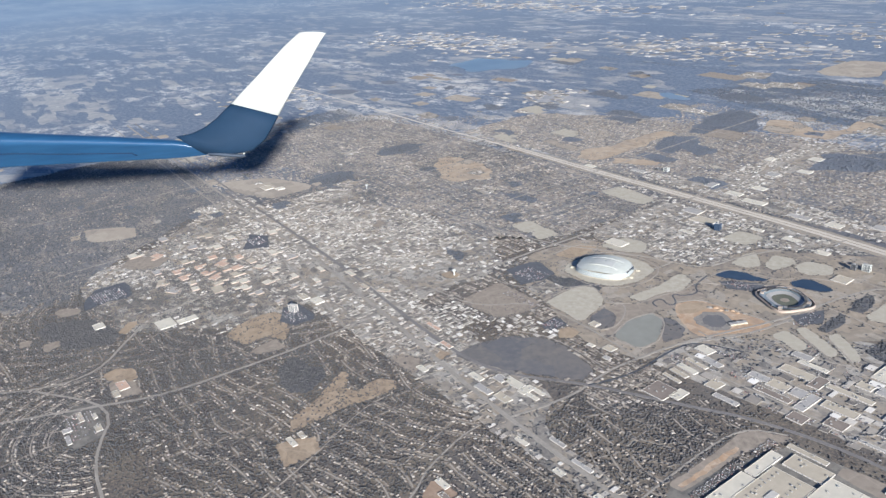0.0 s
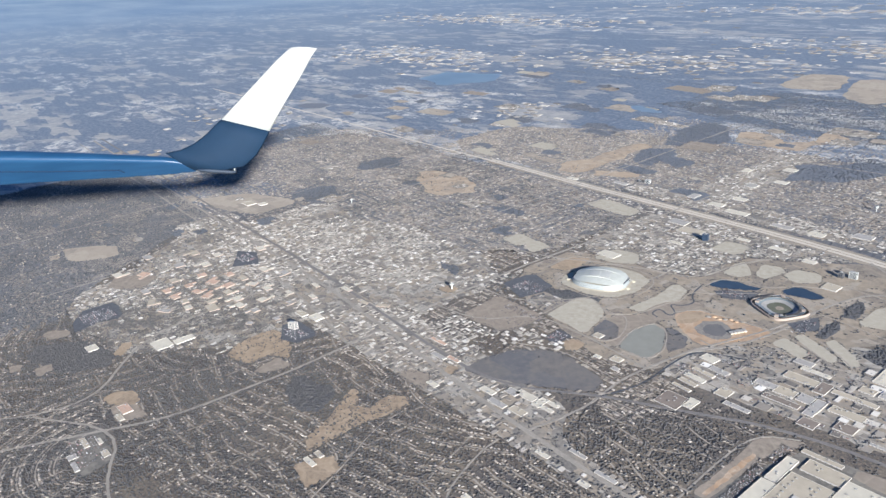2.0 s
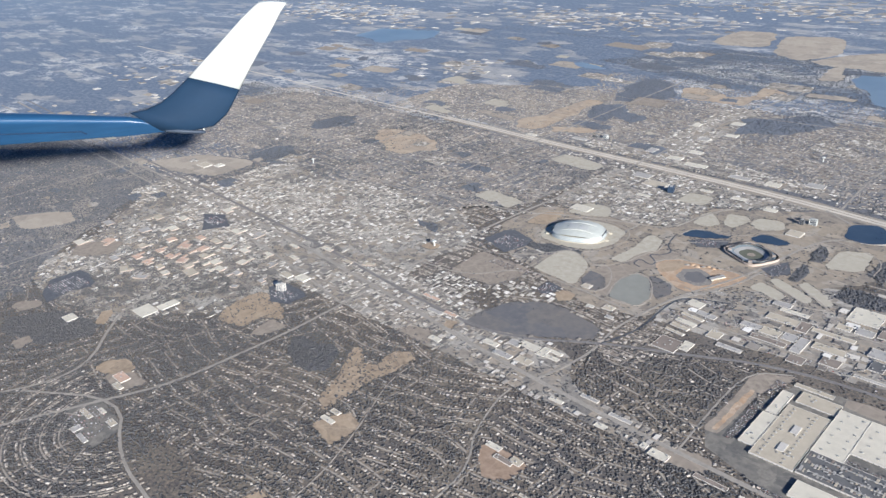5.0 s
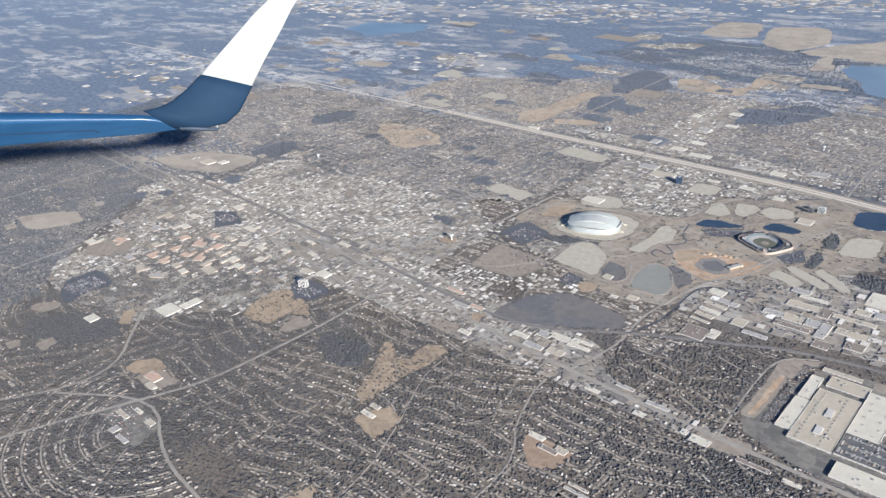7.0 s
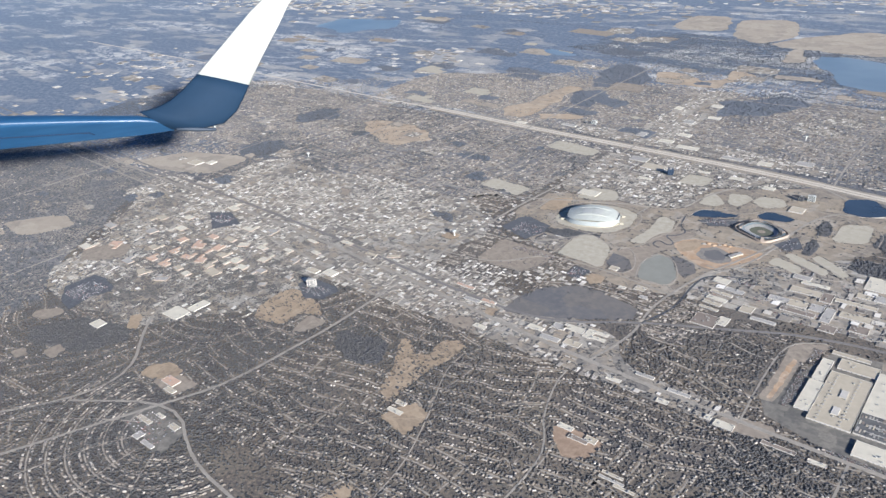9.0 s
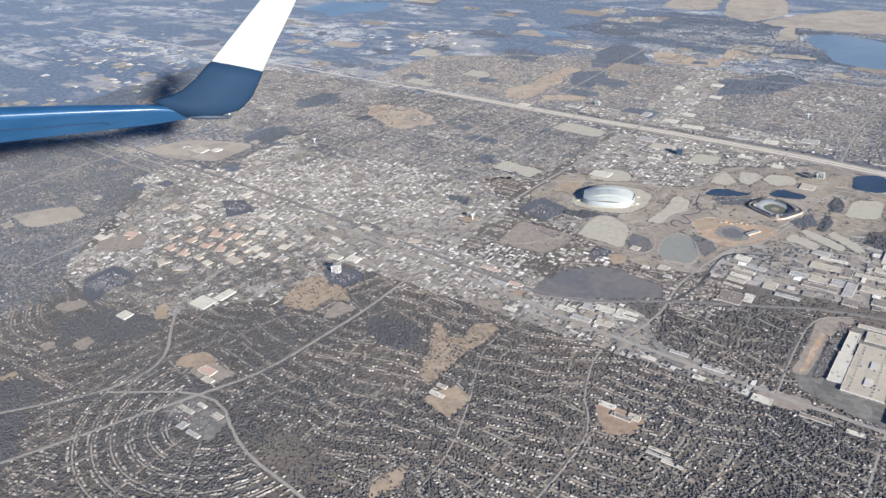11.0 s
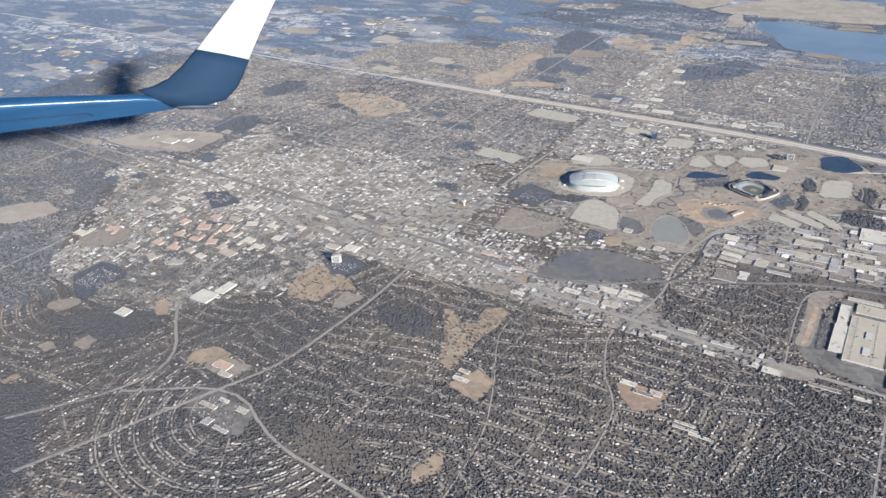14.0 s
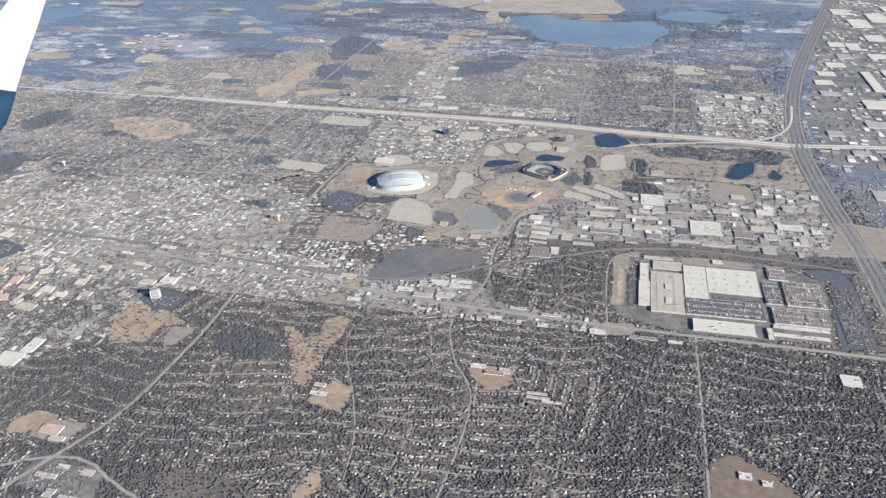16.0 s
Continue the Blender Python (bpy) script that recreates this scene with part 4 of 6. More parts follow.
M_GLASS = plain("dark_tinted_glass", (0.03, 0.045, 0.07), 0.3, 1.0, 0.08, 0.0, 0.8)


def unit_mesh(name, w, d, h, material):
    bm = box(bmesh.new(), 0, 0, 0, w, d, h * 0.75, bevel=0.02)
    box(bm, 0, 0, h * 0.75, w * 0.7, d * 0.7, h * 0.25)
    return finish(bm, name, material)


UNIT = unit_mesh("roof_unit", 0.42, 0.3, 0.22, M_METAL)
UNIT_BIG = unit_mesh("roof_unit", 1.3, 0.6, 0.5, M_METAL)
DOOR = finish(box(bmesh.new(), 0, 0, 0, 0.24, 0.02, 0.22), "dock_door", M_DOOR)
WINDOW = finish(box(bmesh.new(), 0, 0, 0, 0.16, 0.02, 0.09), "window", M_GLASS)
dice = random.Random(11)


def put(name, me, parent, x, y, z, turn=0.0):
    ob = new(name, me)
    ob.parent = parent
    ob.matrix_basis = pose(x, y, z, 0, 0, turn)
    return ob


def eaves(h):
    """The height of a wall over the ground."""
    return 0.10 + 0.42 * h


def flat_building(x, y, w, d, h, rot, roof, name, label, category, units=3, doors=0, windows=0, wall=None, group="", big=False, wing=0):
    """A box of walls with a sunk roof behind a parapet, roof plant, dock doors or windows on the long sides."""
    ob = thing(name, x, y, 0, rot, label, category, group)
    h, t = eaves(h), 0.05
    bm = bmesh.new()
    lo, hi, inn = [], [], []
    for a, b in ((-1, -1), (1, -1), (1, 1), (-1, 1)):
        lo.append(bm.verts.new((a * w / 2, b * d / 2, 0)))
        hi.append(bm.verts.new((a * w / 2, b * d / 2, h)))
        inn.append(bm.verts.new((a * (w / 2 - t), b * (d / 2 - t), h)))
    sunk = [bm.verts.new((v.co.x, v.co.y, h - 0.07)) for v in inn]
    for k in range(4):
        j = (k + 1) % 4
        bm.faces.new((lo[k], lo[j], hi[j], hi[k]))
        bm.faces.new((hi[k], hi[j], inn[j], inn[k]))
        bm.faces.new((inn[k], inn[j], sunk[j], sunk[k]))
    bm.faces.new(lo)
    wall_ob = part("wall", bm, wall or M_WALL, ob)
    bm = box(bmesh.new(), 0, 0, h - 0.12, w - 2 * t - 0.01, d - 2 * t - 0.01, 0.06)
    roof_ob = part("roof", bm, M_ROOFS[roof], ob)
    if wing:
        u = dice.choice((-0.33, 0.33)) * w
        part("wing_wall", box(bmesh.new(), u, wing * (d / 2 + d * 0.4), 0, w * 0.32, d * 0.8, h * 0.85), wall or M_WALL, ob)
        part("wing_roof", box(bmesh.new(), u, wing * (d / 2 + d * 0.4), h * 0.85 + 0.001, w * 0.32 - 0.1, d * 0.8 - 0.1, 0.03), M_ROOFS[roof], ob)
    for _ in range(units):
        put("roof_unit", UNIT_BIG if big else UNIT, roof_ob, dice.uniform(-0.4, 0.4) * w, dice.uniform(-0.38, 0.38) * d, h - 0.06, dice.choice((0, 90)))
    for k in range(doors):
        put("dock_door", DOOR, wall_ob, (k + 0.5) / doors * w * 0.9 - w * 0.45, -d / 2 - 0.008, 0.02)
    for k in range(windows):
        for z in np.arange(0.1, h - 0.15, 0.2):
            put("window", WINDOW, wall_ob, (k + 0.5) / windows * w - w / 2, -d / 2 - 0.006, z)
    ca, sa = math.cos(radians(rot)), math.sin(radians(rot))
    mark([(x + a * ca - b * sa, y + a * sa + b * ca) for a, b in ((-w / 2 - .3, -d / 2 - .3), (w / 2 + .3, -d / 2 - .3), (w / 2 + .3, d / 2 + .3), (-w / 2 - .3, d / 2 + .3))], CLEAR)
    return ob


LOOK = {"white": "white flat-roofed", "grey": "grey gravel-roofed", "beige": "beige flat-roofed", "brown": "brown tar-roofed", "dark": "dark tar-roofed", "tile": "orange-roofed"}
# industrial park: middle, size, height, roof
for row in ("58.7 -27.1 6.9 1.4 .5 -6 beige|58.7 -31.1 6 2 .5 -6 white|58.5 -34.2 5.5 1.6 .5 -6 beige|58.7 -37.5 5.8 1.1 .5 -6 beige|61.4 -23.7 5.7 2.2 .5 -6 grey|60.4 -44.4 6.8 6.5 .5 0 brown|"
            "64.8 -42.4 2.9 4.6 .5 0 white|55.9 -19.6 4.8 3.5 .5 -6 white|68.1 -32.3 3.7 4 .5 0 beige|73.8 -21.2 5.9 2.5 .5 0 grey|79.2 -12.8 8.9 3.4 .5 0 beige|85.3 -13.5 3.2 5.8 .5 0 brown|"
            "79.2 -21.4 5.4 3.6 .5 0 beige|84.4 -21 3.8 3.8 .5 0 grey|80.4 -25.9 9.6 2.2 .5 0 brown|88 -23.4 2.7 8.3 .5 0 grey|93.1 -12.9 11.3 1.9 .5 0 beige|94.7 -20.6 8.3 3.1 .5 0 beige|"
            "97.1 -26.6 4.7 3.9 .5 0 brown|89.8 -30.6 4.2 3.8 .5 0 brown|96.8 2.4 8.5 8.6 .5 0 white|99.1 -6.3 4.7 3.5 .5 0 grey|93.8 -7 3.9 2.8 .5 0 beige|105.4 -15.2 4.6 4.7 .5 0 grey|"
            "114.8 -17.4 10.5 9.9 .5 0 white|106.9 -21.4 3.6 5 .5 0 dark|108 -28.6 9 .9 .5 0 grey|117.3 -29.5 9.2 1 .5 0 grey|122.2 -8.9 6.9 4.2 .5 0 brown|133.7 -14.7 7.8 3.4 .5 0 beige|"
            "143.1 -12.2 8.7 4.1 .5 0 white|134.1 -30.4 4.4 3.8 .5 0 grey|146.1 -22.4 3 5 .5 0 beige|132.8 -9 5 1.8 .5 0 beige|75.7 -4.4 5.2 2.6 .5 0 grey|80.3 -7.2 8 1.6 .5 0 white|"
            "106.4 -4.6 8.3 4.4 .5 0 brown|104 7 6 4 .5 0 grey|113.4 -1 5 4 .5 0 beige|121 -3 6 3 .5 0 grey|127 -20 6 5 .5 0 brown|136 -20.6 5 4 .5 0 grey|136 -1.6 6 4 .5 0 white|145 3 5 4 .5 0 grey|"
            "128 10 5 3 .5 0 beige|151.4 -14 3.6 3 .5 0 white|74 -36 7 1.6 .5 0 grey").split("|"):
    *v, roof = row.split()
    x, y, w, d, h, rot = map(float, v)
    flat_building(x, y, w, d, h, rot, roof, "warehouse", f"long {LOOK[roof]} warehouse with dock doors", "warehouse", int(w * d / 9) + 1, int(w / 0.8), 0, None, "warehouses in the industrial park")
# warehouses past the freeway
for row in ("231 296 12 22 .8 white|246 314 12 24 .8 white|209.4 165.6 5 34 .8 white|203 127 12 12 .8 white|185 161 9 7 .6 white|189 177 9 7 .6 white|197 195 10 8 .6 white|214.7 236 7 14 .6 white|231.8 258 11 14 .7 white|"
            "184.6 142.3 9 6 .6 grey|223.6 215.4 10 9 .6 white|205.4 213 8 8 .6 grey|176 84 7 6 .6 grey|222 180 8 14 .6 white|214 140 8 9 .6 grey|196 98 9 8 .6 grey|210 96 9 7 .6 beige|182 62 7 5 .6 grey|194 56 8 6 .6 white|"
            "180 20 6 8 .5 grey|190 18 7 8 .5 white|184 0 7 6 .5 grey|196 2 6 6 .5 white|206 240 9 9 .6 white|240 220 9 16 .7 white|252 270 12 20 .7 white|226 330 12 16 .7 white|262 340 14 22 .8 white").split("|"):
    *v, roof = row.split()
    x, y, w, d, h = map(float, v)
    flat_building(x, y, w, d, h, 0, roof, "warehouse", f"huge {LOOK[roof]} warehouse past the freeway", "warehouse", 3, 0, 0, None, "warehouses past the freeway")
# offices and blocks north of the freeway
for row in ("135 130 4.5 5 .9 white|144 128 6 5 .8 white|134 116 4.4 6 .9 beige|140.6 114 3 5 .8 white|152.8 128.7 3 5 .8 grey|122.6 109 6.5 6 .7 white|128 98 5 4 .6 grey|145 96 6 4 .6 white|150 110 4 5 .7 grey|-14 96 7 4 .6 white|-10 108 6 4 .6 white|-16 128 5 5 .6 grey|"
            "-8 140 6 4 .5 white|-28 100 4 6 .5 grey|-2 92 10 4 .5 white|20 88 9 3 .5 grey|34 88 6 4 .6 white|48 96 7 5 .5 grey|-66 96 8 3 .6 grey|-90 88 6 3 .5 white|-14 160 6 5 .5 white|-30 148 4 5 .5 white").split("|"):
    *v, roof = row.split()
    x, y, w, d, h = map(float, v)
    flat_building(x, y, w, d, h, 0, roof, "office_block", f"low {LOOK[roof]} office block near the freeway", "office", 2, 0, int(w / 0.5), None, "offices near the freeway")
# the car plant
PL = "car plant hall with roof vents"
for x, y, w, d, h, roof, lab, n in ((94.2, -63.7, 3.5, 13.5, 0.9, "white", "long white side hall of the car plant", 4), (94.1, -51.1, 2.8, 10.2, 0.9, "white", "narrow white side hall of the car plant", 3),
                                    (100.9, -61.8, 9.7, 22.4, 0.9, "beige", "beige gravel-roofed main hall of the car plant", 10),
                                    (101.4, -45.9, 9.3, 4.9, 0.6, "beige", "beige store behind the car plant", 4), (98.6, -41.4, 9.3, 1.5, 0.5, "beige", "narrow beige store behind the car plant", 1),
                                    (109.5, -54.6, 6.9, 18.6, 0.95, "white", "long bright white-roofed hall of the car plant", 0), (120.53, -52.4, 15.1, 14.2, 0.95, "white", "huge bright white-roofed hall of the car plant", 0),
                                    (117, -68.2, 21.7, 9, 0.8, "dark", "dark-roofed cluttered middle hall of the car plant", 60), (116, -77.8, 16.9, 5.5, 1.0, "white", "long white loading hall of the car plant", 5),
                                    (128.2, -78.6, 1.5, 5, 0.9, "white", "white gatehouse block of the car plant", 1), (134.2, -45, 5.7, 7.6, 0.7, "brown", "brown cluttered side hall of the car plant", 14),
                                    (140.4, -56.3, 11, 13.4, 0.8, "brown", "brown cluttered east hall of the car plant", 30), (131.4, -57, 4.6, 12, 0.7, "dark", "dark-roofed cluttered link hall of the car plant", 16),
                                    (137.3, -69, 14.6, 8.4, 0.9, "brown", "brown-roofed press hall of the car plant", 34), (136.8, -74.6, 14.7, 1.2, 0.6, "white", "narrow white hall of the car plant", 4),
                                    (136.3, -78.5, 14.7, 1.2, 0.6, "white", "narrow white hall of the car plant", 4), (117, -40.8, 3.2, 2, 0.6, "white", "small white store behind the plant", 1)):
    ob = flat_building(x, y, w, d, h, 0, roof, "plant_hall", lab, "factory", n, int(w / 1.2), 0, None, "halls of the car plant")
    if n == 0:
        for i in range(int(w / 3.4)):
            for j in range(int(d / 3.1)):
                put("roof_vent", UNIT, ob, -w / 2 + 1.9 + i * 3.4 + (j % 2) * 0.5, -d / 2 + 1.6 + j * 3.1, eaves(h) - 0.06)
    if n >= 14:
        tones = ("grey", "beige", "beige", "dark", "brown", "white", "grey")
        for i in range(int(w / 0.75)):
            for k in range(max(2, int(d / 2.6))):
                u, v = -w / 2 + 0.5 + i * 0.75 + dice.uniform(-0.1, 0.1), -d / 2 + (k + 0.5) * d / max(2, int(d / 2.6)) + dice.uniform(-0.4, 0.4)
                part("roof_monitor", box(bmesh.new(), u, v, eaves(h) - 0.09, dice.uniform(0.2, 0.6), dice.uniform(0.4, 1.7), dice.uniform(0.08, 0.2)), M_ROOFS[dice.choice(tones)], ob)
        for i in range(3):
            part("duct", box(bmesh.new(), 0, (i - 1) * d * 0.3, eaves(h) - 0.08, w * 0.8, 0.14, 0.2), M_METAL, ob)
    if "beige gravel" in lab:
        for i in range(14):
            for s in (-2.9, 2.2):
                put("roof_vent", UNIT, ob, s, -10.4 + i * 1.55, eaves(h) - 0.06)
        for yy in (-5.2, 2.5):
            part("penthouse", box(bmesh.new(), 0.2, yy, eaves(h) - 0.08, 1.6, 3.2, 0.2), M_WALL, ob)
# along the main road and round the schools
for row in ("31.5 -69.1 6.4 2.6 .4 white|36.4 -69 2.4 4.4 .4 white|39.1 -67.3 4.6 1.3 .35 white|39.6 -70 4.6 1.3 .35 white|27.4 -70.4 4 2.6 .4 grey|28.2 -77 6 2 .4 grey|34.8 -75.9 5 2.6 .4 beige|22 -74.6 5 2 .4 white|81.5 -86.4 4.6 2.4 .5 white|77.4 -85.6 1.6 1.8 .4 white|"
            "94.1 -87 7.6 1.3 .4 brown|102.5 -87.4 4 1.2 .4 white|145.3 -96 5 4.4 .6 white|-14.1 22.4 8 5 .5 white|59.2 46.5 5 5 .6 beige|99 27.6 5 4 .5 grey|13.4 -126.6 4.4 1.4 .35 white|12.6 -123.4 3 1.4 .35 beige|51.4 -107.8 4 1.6 .35 white|56 -110 5 1.4 .35 brown|58.6 -108.6 3 2 .35 beige|"
            "-46 -152 5.4 3 .4 tile|-42.6 -154.6 4 1.6 .4 beige|-37.2 -165.6 5.4 1.4 .4 beige|-28.2 -163 3.2 1.8 .4 beige|-28 -170.6 4.6 1.2 .4 grey|-35 -162.4 3 1.2 .4 white|-33 -170 2.4 2.2 .4 grey|-74 -123 3.5 6.5 .7 white|-76.5 -129.6 7 5.6 .6 white|-92 -147.5 4.5 3.5 .6 white|68 -116 5 .7 .35 beige|68.5 -117.6 6 .7 .35 grey|72 -118.6 5 .7 .35 beige|"
            "2 -70 5 1.6 .4 tile|-3 -71.8 6 1.6 .4 grey|-10 -66 7 1.4 .4 tile|8 -83 4 1.8 .4 white|-54 -84 5 3.4 1.0 white|-60.5 -86 5 2.6 .8 beige|116 -134.6 3 2 .4 white|120.4 -136 2.4 1.6 .4 white|66 -86 3 1.6 .35 white|52 -84.6 4 1.3 .35 white|58 -78.6 5 1.2 .35 grey|68 -80.6 6 1.2 .35 grey|"
            "-193 -40 7 5 .6 beige|-186 -36 4 4 .6 white|24 -30 3 2.6 .4 beige|37 -37.6 3.4 2.8 .4 beige|32 -40 2.4 1.4 .35 white|40 -42 2.4 1.6 .35 grey|-4.5 62 10 6 .5 beige|-14 68 8 5 .5 grey|-2 48 6 2 .4 white|16 66.5 5 2 .4 white|30 66 6 3 .5 white|44 62 4.6 3 .5 white").split("|"):
    *v, roof = row.split()
    x, y, w, d, h = map(float, v)
    flat_building(x, y, w, d, h, 0, roof, "shop_building", f"low {LOOK[roof]} shop or hall", "building", 2, 0, int(w / 0.4), None, "low blocks along the main road")
# the campus
for row in ("-112 -96 7 5 .9 tile|-104 -93 5 6 1.1 tile|-98 -96 6 4 .9 beige|-108 -104 6 4 .9 tile|-101 -103 5 5 1.2 tile|-95 -104 4 5 1 beige|-116 -104 5 4 .8 tile|-118 -112 6 4 .8 tile|-110 -112 6 4 1 tile|-103 -111 5 4 .9 beige|-97 -112 5 4 .8 white|-90 -96 6 5 .8 white|-90 -106 9 5.5 .7 beige|"
            "-84 -98 6 4 .7 white|-82 -90 5 5 .7 white|-76 -96 5 4 .7 grey|-106 -86 7 4 .8 beige|-98 -86 6 4 .8 white|-114 -88 6 4 .8 tile|-122 -96 5 5 .8 tile|-126 -106 6 4 .7 beige|-124 -118 7 4 .7 grey|-112 -120 7 4 .7 beige|-101 -119 7 3.6 .7 grey|-132 -90 7 5 .6 white|-140 -98 7 6 .6 grey|-138 -82 6 5 .6 white|"
            "-148 -88 7 5 .6 beige|-130 -66 7 5 .6 white|-108 -76 8 4 .6 white|-98 -72 6 4 .6 grey|-90 -84 6 4 .6 white|-80 -80 6 3 .5 white|-72 -84 5 3 .5 grey|-70 -76 6 3 .5 white|-78 -70 7 2.6 .5 white|-64 -94 4 3 .6 grey|-58 -92 4 3 .8 white|-68 -102 4 3 .5 grey|-142 -112 7 5 .5 tile|-150 -120 8 5 .5 white|-160 -104 8 5 .5 grey|-66 -64 8 3 .5 white|-52 -66 7 2.4 .5 beige|-44 -63 7 2.6 .6 beige").split("|"):
    *v, roof = row.split()
    x, y, w, d, h = map(float, v)
    flat_building(x, y, w * 0.68, d * 0.68, h, dice.choice((0, 0, -6, 8, 28, -24)), roof, "campus_block", f"buff brick campus block with a {LOOK[roof].split('-')[0].split()[0]} flat roof", "building", 2, 0, int(w / 0.5), M_BRICK, "blocks of the campus", False, dice.choice((-1, 1, 1, 0)))


# ---- the domed stadium ----
M_SHELL = plain("white_fabric_shell", (0.47, 0.49, 0.45), 0.10, 0.6, 0.8)
M_PANELS = plain("silver_glass_wall", (0.34, 0.37, 0.37), 0.15, 1.5, 0.4, 0.2)
M_STEEL = plain("white_painted_steel", (0.46, 0.47, 0.44), 0.06, 1.0, 0.6)


def oval(a, b, power=2.6, steps=56):
    pts = []
    for k in range(steps):
        c, s = math.cos(2 * math.pi * k / steps), math.sin(2 * math.pi * k / steps)
        pts.append((a * math.copysign(abs(c) ** (2 / power), c), b * math.copysign(abs(s) ** (2 / power), s)))
    return pts


def oval_loft(bm, rows, power=2.6, steps=56, cap=False):
    rings = [[bm.verts.new((x, y, z)) for x, y in oval(a, b, power, steps)] for a, b, z in rows]
    for lo, hi in zip(rings, rings[1:]):
        for k in range(steps):
            bm.faces.new((lo[k], lo[(k + 1) % steps], hi[(k + 1) % steps], hi[k]))
    if cap:
        bm.faces.new(rings[-1])
    return bm


def roof_z(u, v):
    """Height of the shell over the long and short way, each from -1 to 1."""
    return 2.35 + 1.75 * (1 - u * u) * (1 - 0.25 * v * v) - 0.35 * v * v


def shell_patch(bm, u0, u1, v0, v1, lift, a, b, n=14, m=10):
    grid = []
    for i in range(n + 1):
        u = u0 + (u1 - u0) * i / n
        half = b * max(0.0, 1 - abs(u) ** 2.6) ** (1 / 2.6)
        grid.append([bm.verts.new((a * u, half * (v0 + (v1 - v0) * j / m), roof_z(u, v0 + (v1 - v0) * j / m) + lift)) for j in range(m + 1)])
    for i in range(n):
        for j in range(m):
            bm.faces.new((grid[i][j], grid[i + 1][j], grid[i + 1][j + 1], grid[i][j + 1]))
    return grid


def domed_stadium(x, y, rot):
    ob = thing("domed_stadium", x, y, 0, rot, "huge oval stadium with a white domed roof and silver glass walls", "stadium")
    bm = oval_loft(bmesh.new(), [(8.9, 7.0, 0), (8.9, 7.0, 0.35), (8.6, 6.7, 0.35)], cap=True)
    part("podium", bm, M_LOT, ob, "pale concrete podium")
    for k, (z0, z1, a0, a1) in enumerate(((0.35, 0.95, 8.45, 8.3), (1.05, 1.65, 8.3, 8.15), (1.75, 2.35, 8.15, 7.95))):
        part("wall_band", oval_loft(bmesh.new(), [(a0, a0 - 1.75, z0), (a1, a1 - 1.75, z1)]), M_PANELS, ob, "silver glass wall band")
        part("ledge", oval_loft(bmesh.new(), [(a1 - 0.2, a1 - 1.95, z1), (a1 + 0.1, a1 - 1.65, z1), (a1 + 0.1, a1 - 1.65, z1 + 0.1), (a1 - 0.2, a1 - 1.95, z1 + 0.1)]), M_STEEL, ob)
    bm = bmesh.new()
    shell_patch(bm, -0.985, 0.985, -1, 1, 0.0, 8.1, 6.35, 26, 14)
    shell_patch(bm, -0.985, 0.985, -1, 1, -0.12, 8.1, 6.35, 26, 14)
    shell = part("roof", bm, M_SHELL, ob, "white domed roof shell")
    for u0, u1 in ((-0.40, -0.02), (0.02, 0.40)):
        bm = bmesh.new()
        top = shell_patch(bm, u0, u1, -0.42, 0.42, 0.14, 8.1, 6.35, 8, 6)
        low = shell_patch(bm, u0, u1, -0.42, 0.42, 0.02, 8.1, 6.35, 8, 6)
        for t_, l_ in ((top[0], low[0]), (top[-1], low[-1]), ([r[0] for r in top], [r[0] for r in low]), ([r[-1] for r in top], [r[-1] for r in low])):
            for i in range(len(t_) - 1):
                bm.faces.new((t_[i], t_[i + 1], l_[i + 1], l_[i]))
        part("roof_panel", bm, M_STEEL, shell, "sliding white roof panel")
    for s in (-1, 1):
        bm = bmesh.new()
        last = None
        for i in range(29):
            u = -1.16 + 2.32 * i / 28
            z = 4.25 * (1 - (u / 1.16) ** 2) + 0.15
            ring = [bm.verts.new((8.1 * u, s * 2.75 + 0.13 * c, z + 0.16 * d)) for c, d in ((1, 0), (0.7, 0.7), (0, 1), (-0.7, 0.7), (-1, 0), (0, -1))]
            if last:
                for k in range(6):
                    bm.faces.new((last[k], last[(k + 1) % 6], ring[(k + 1) % 6], ring[k]))
            last = ring
        part("arch", bm, M_STEEL, ob, "long white steel arch")
        for e in (-1, 1):
            part("abutment", box(bmesh.new(), e * 9.35, s * 2.75, 0, 1.1, 0.7, 0.8, 0, 0.7), M_LOT, ob)
    for e in (-1, 1):
        bm = bmesh.new()
        for k in range(5):
            box(bm, e * (7.85 + 0.06 * k), -1.9 + 0.95 * k, 0.35, 0.25, 0.9, 2.1)
        part("end_door", bm, M_GLASS, ob, "tall dark glass end doors")
    ob.scale = (1.17, 1.14, 0.72)
    mark([(x + a, y + b) for a, b in oval(11, 11)], CLEAR)
    return ob


domed_stadium(-1.0, 1.6, 20)

# ---- the open ballpark ----
M_SEATS = plain("dark_green_seats", (0.17, 0.205, 0.23), 0.25, 3.0)
M_TURF = plain("winter_turf", (0.12, 0.125, 0.095), 0.2, 1.0)


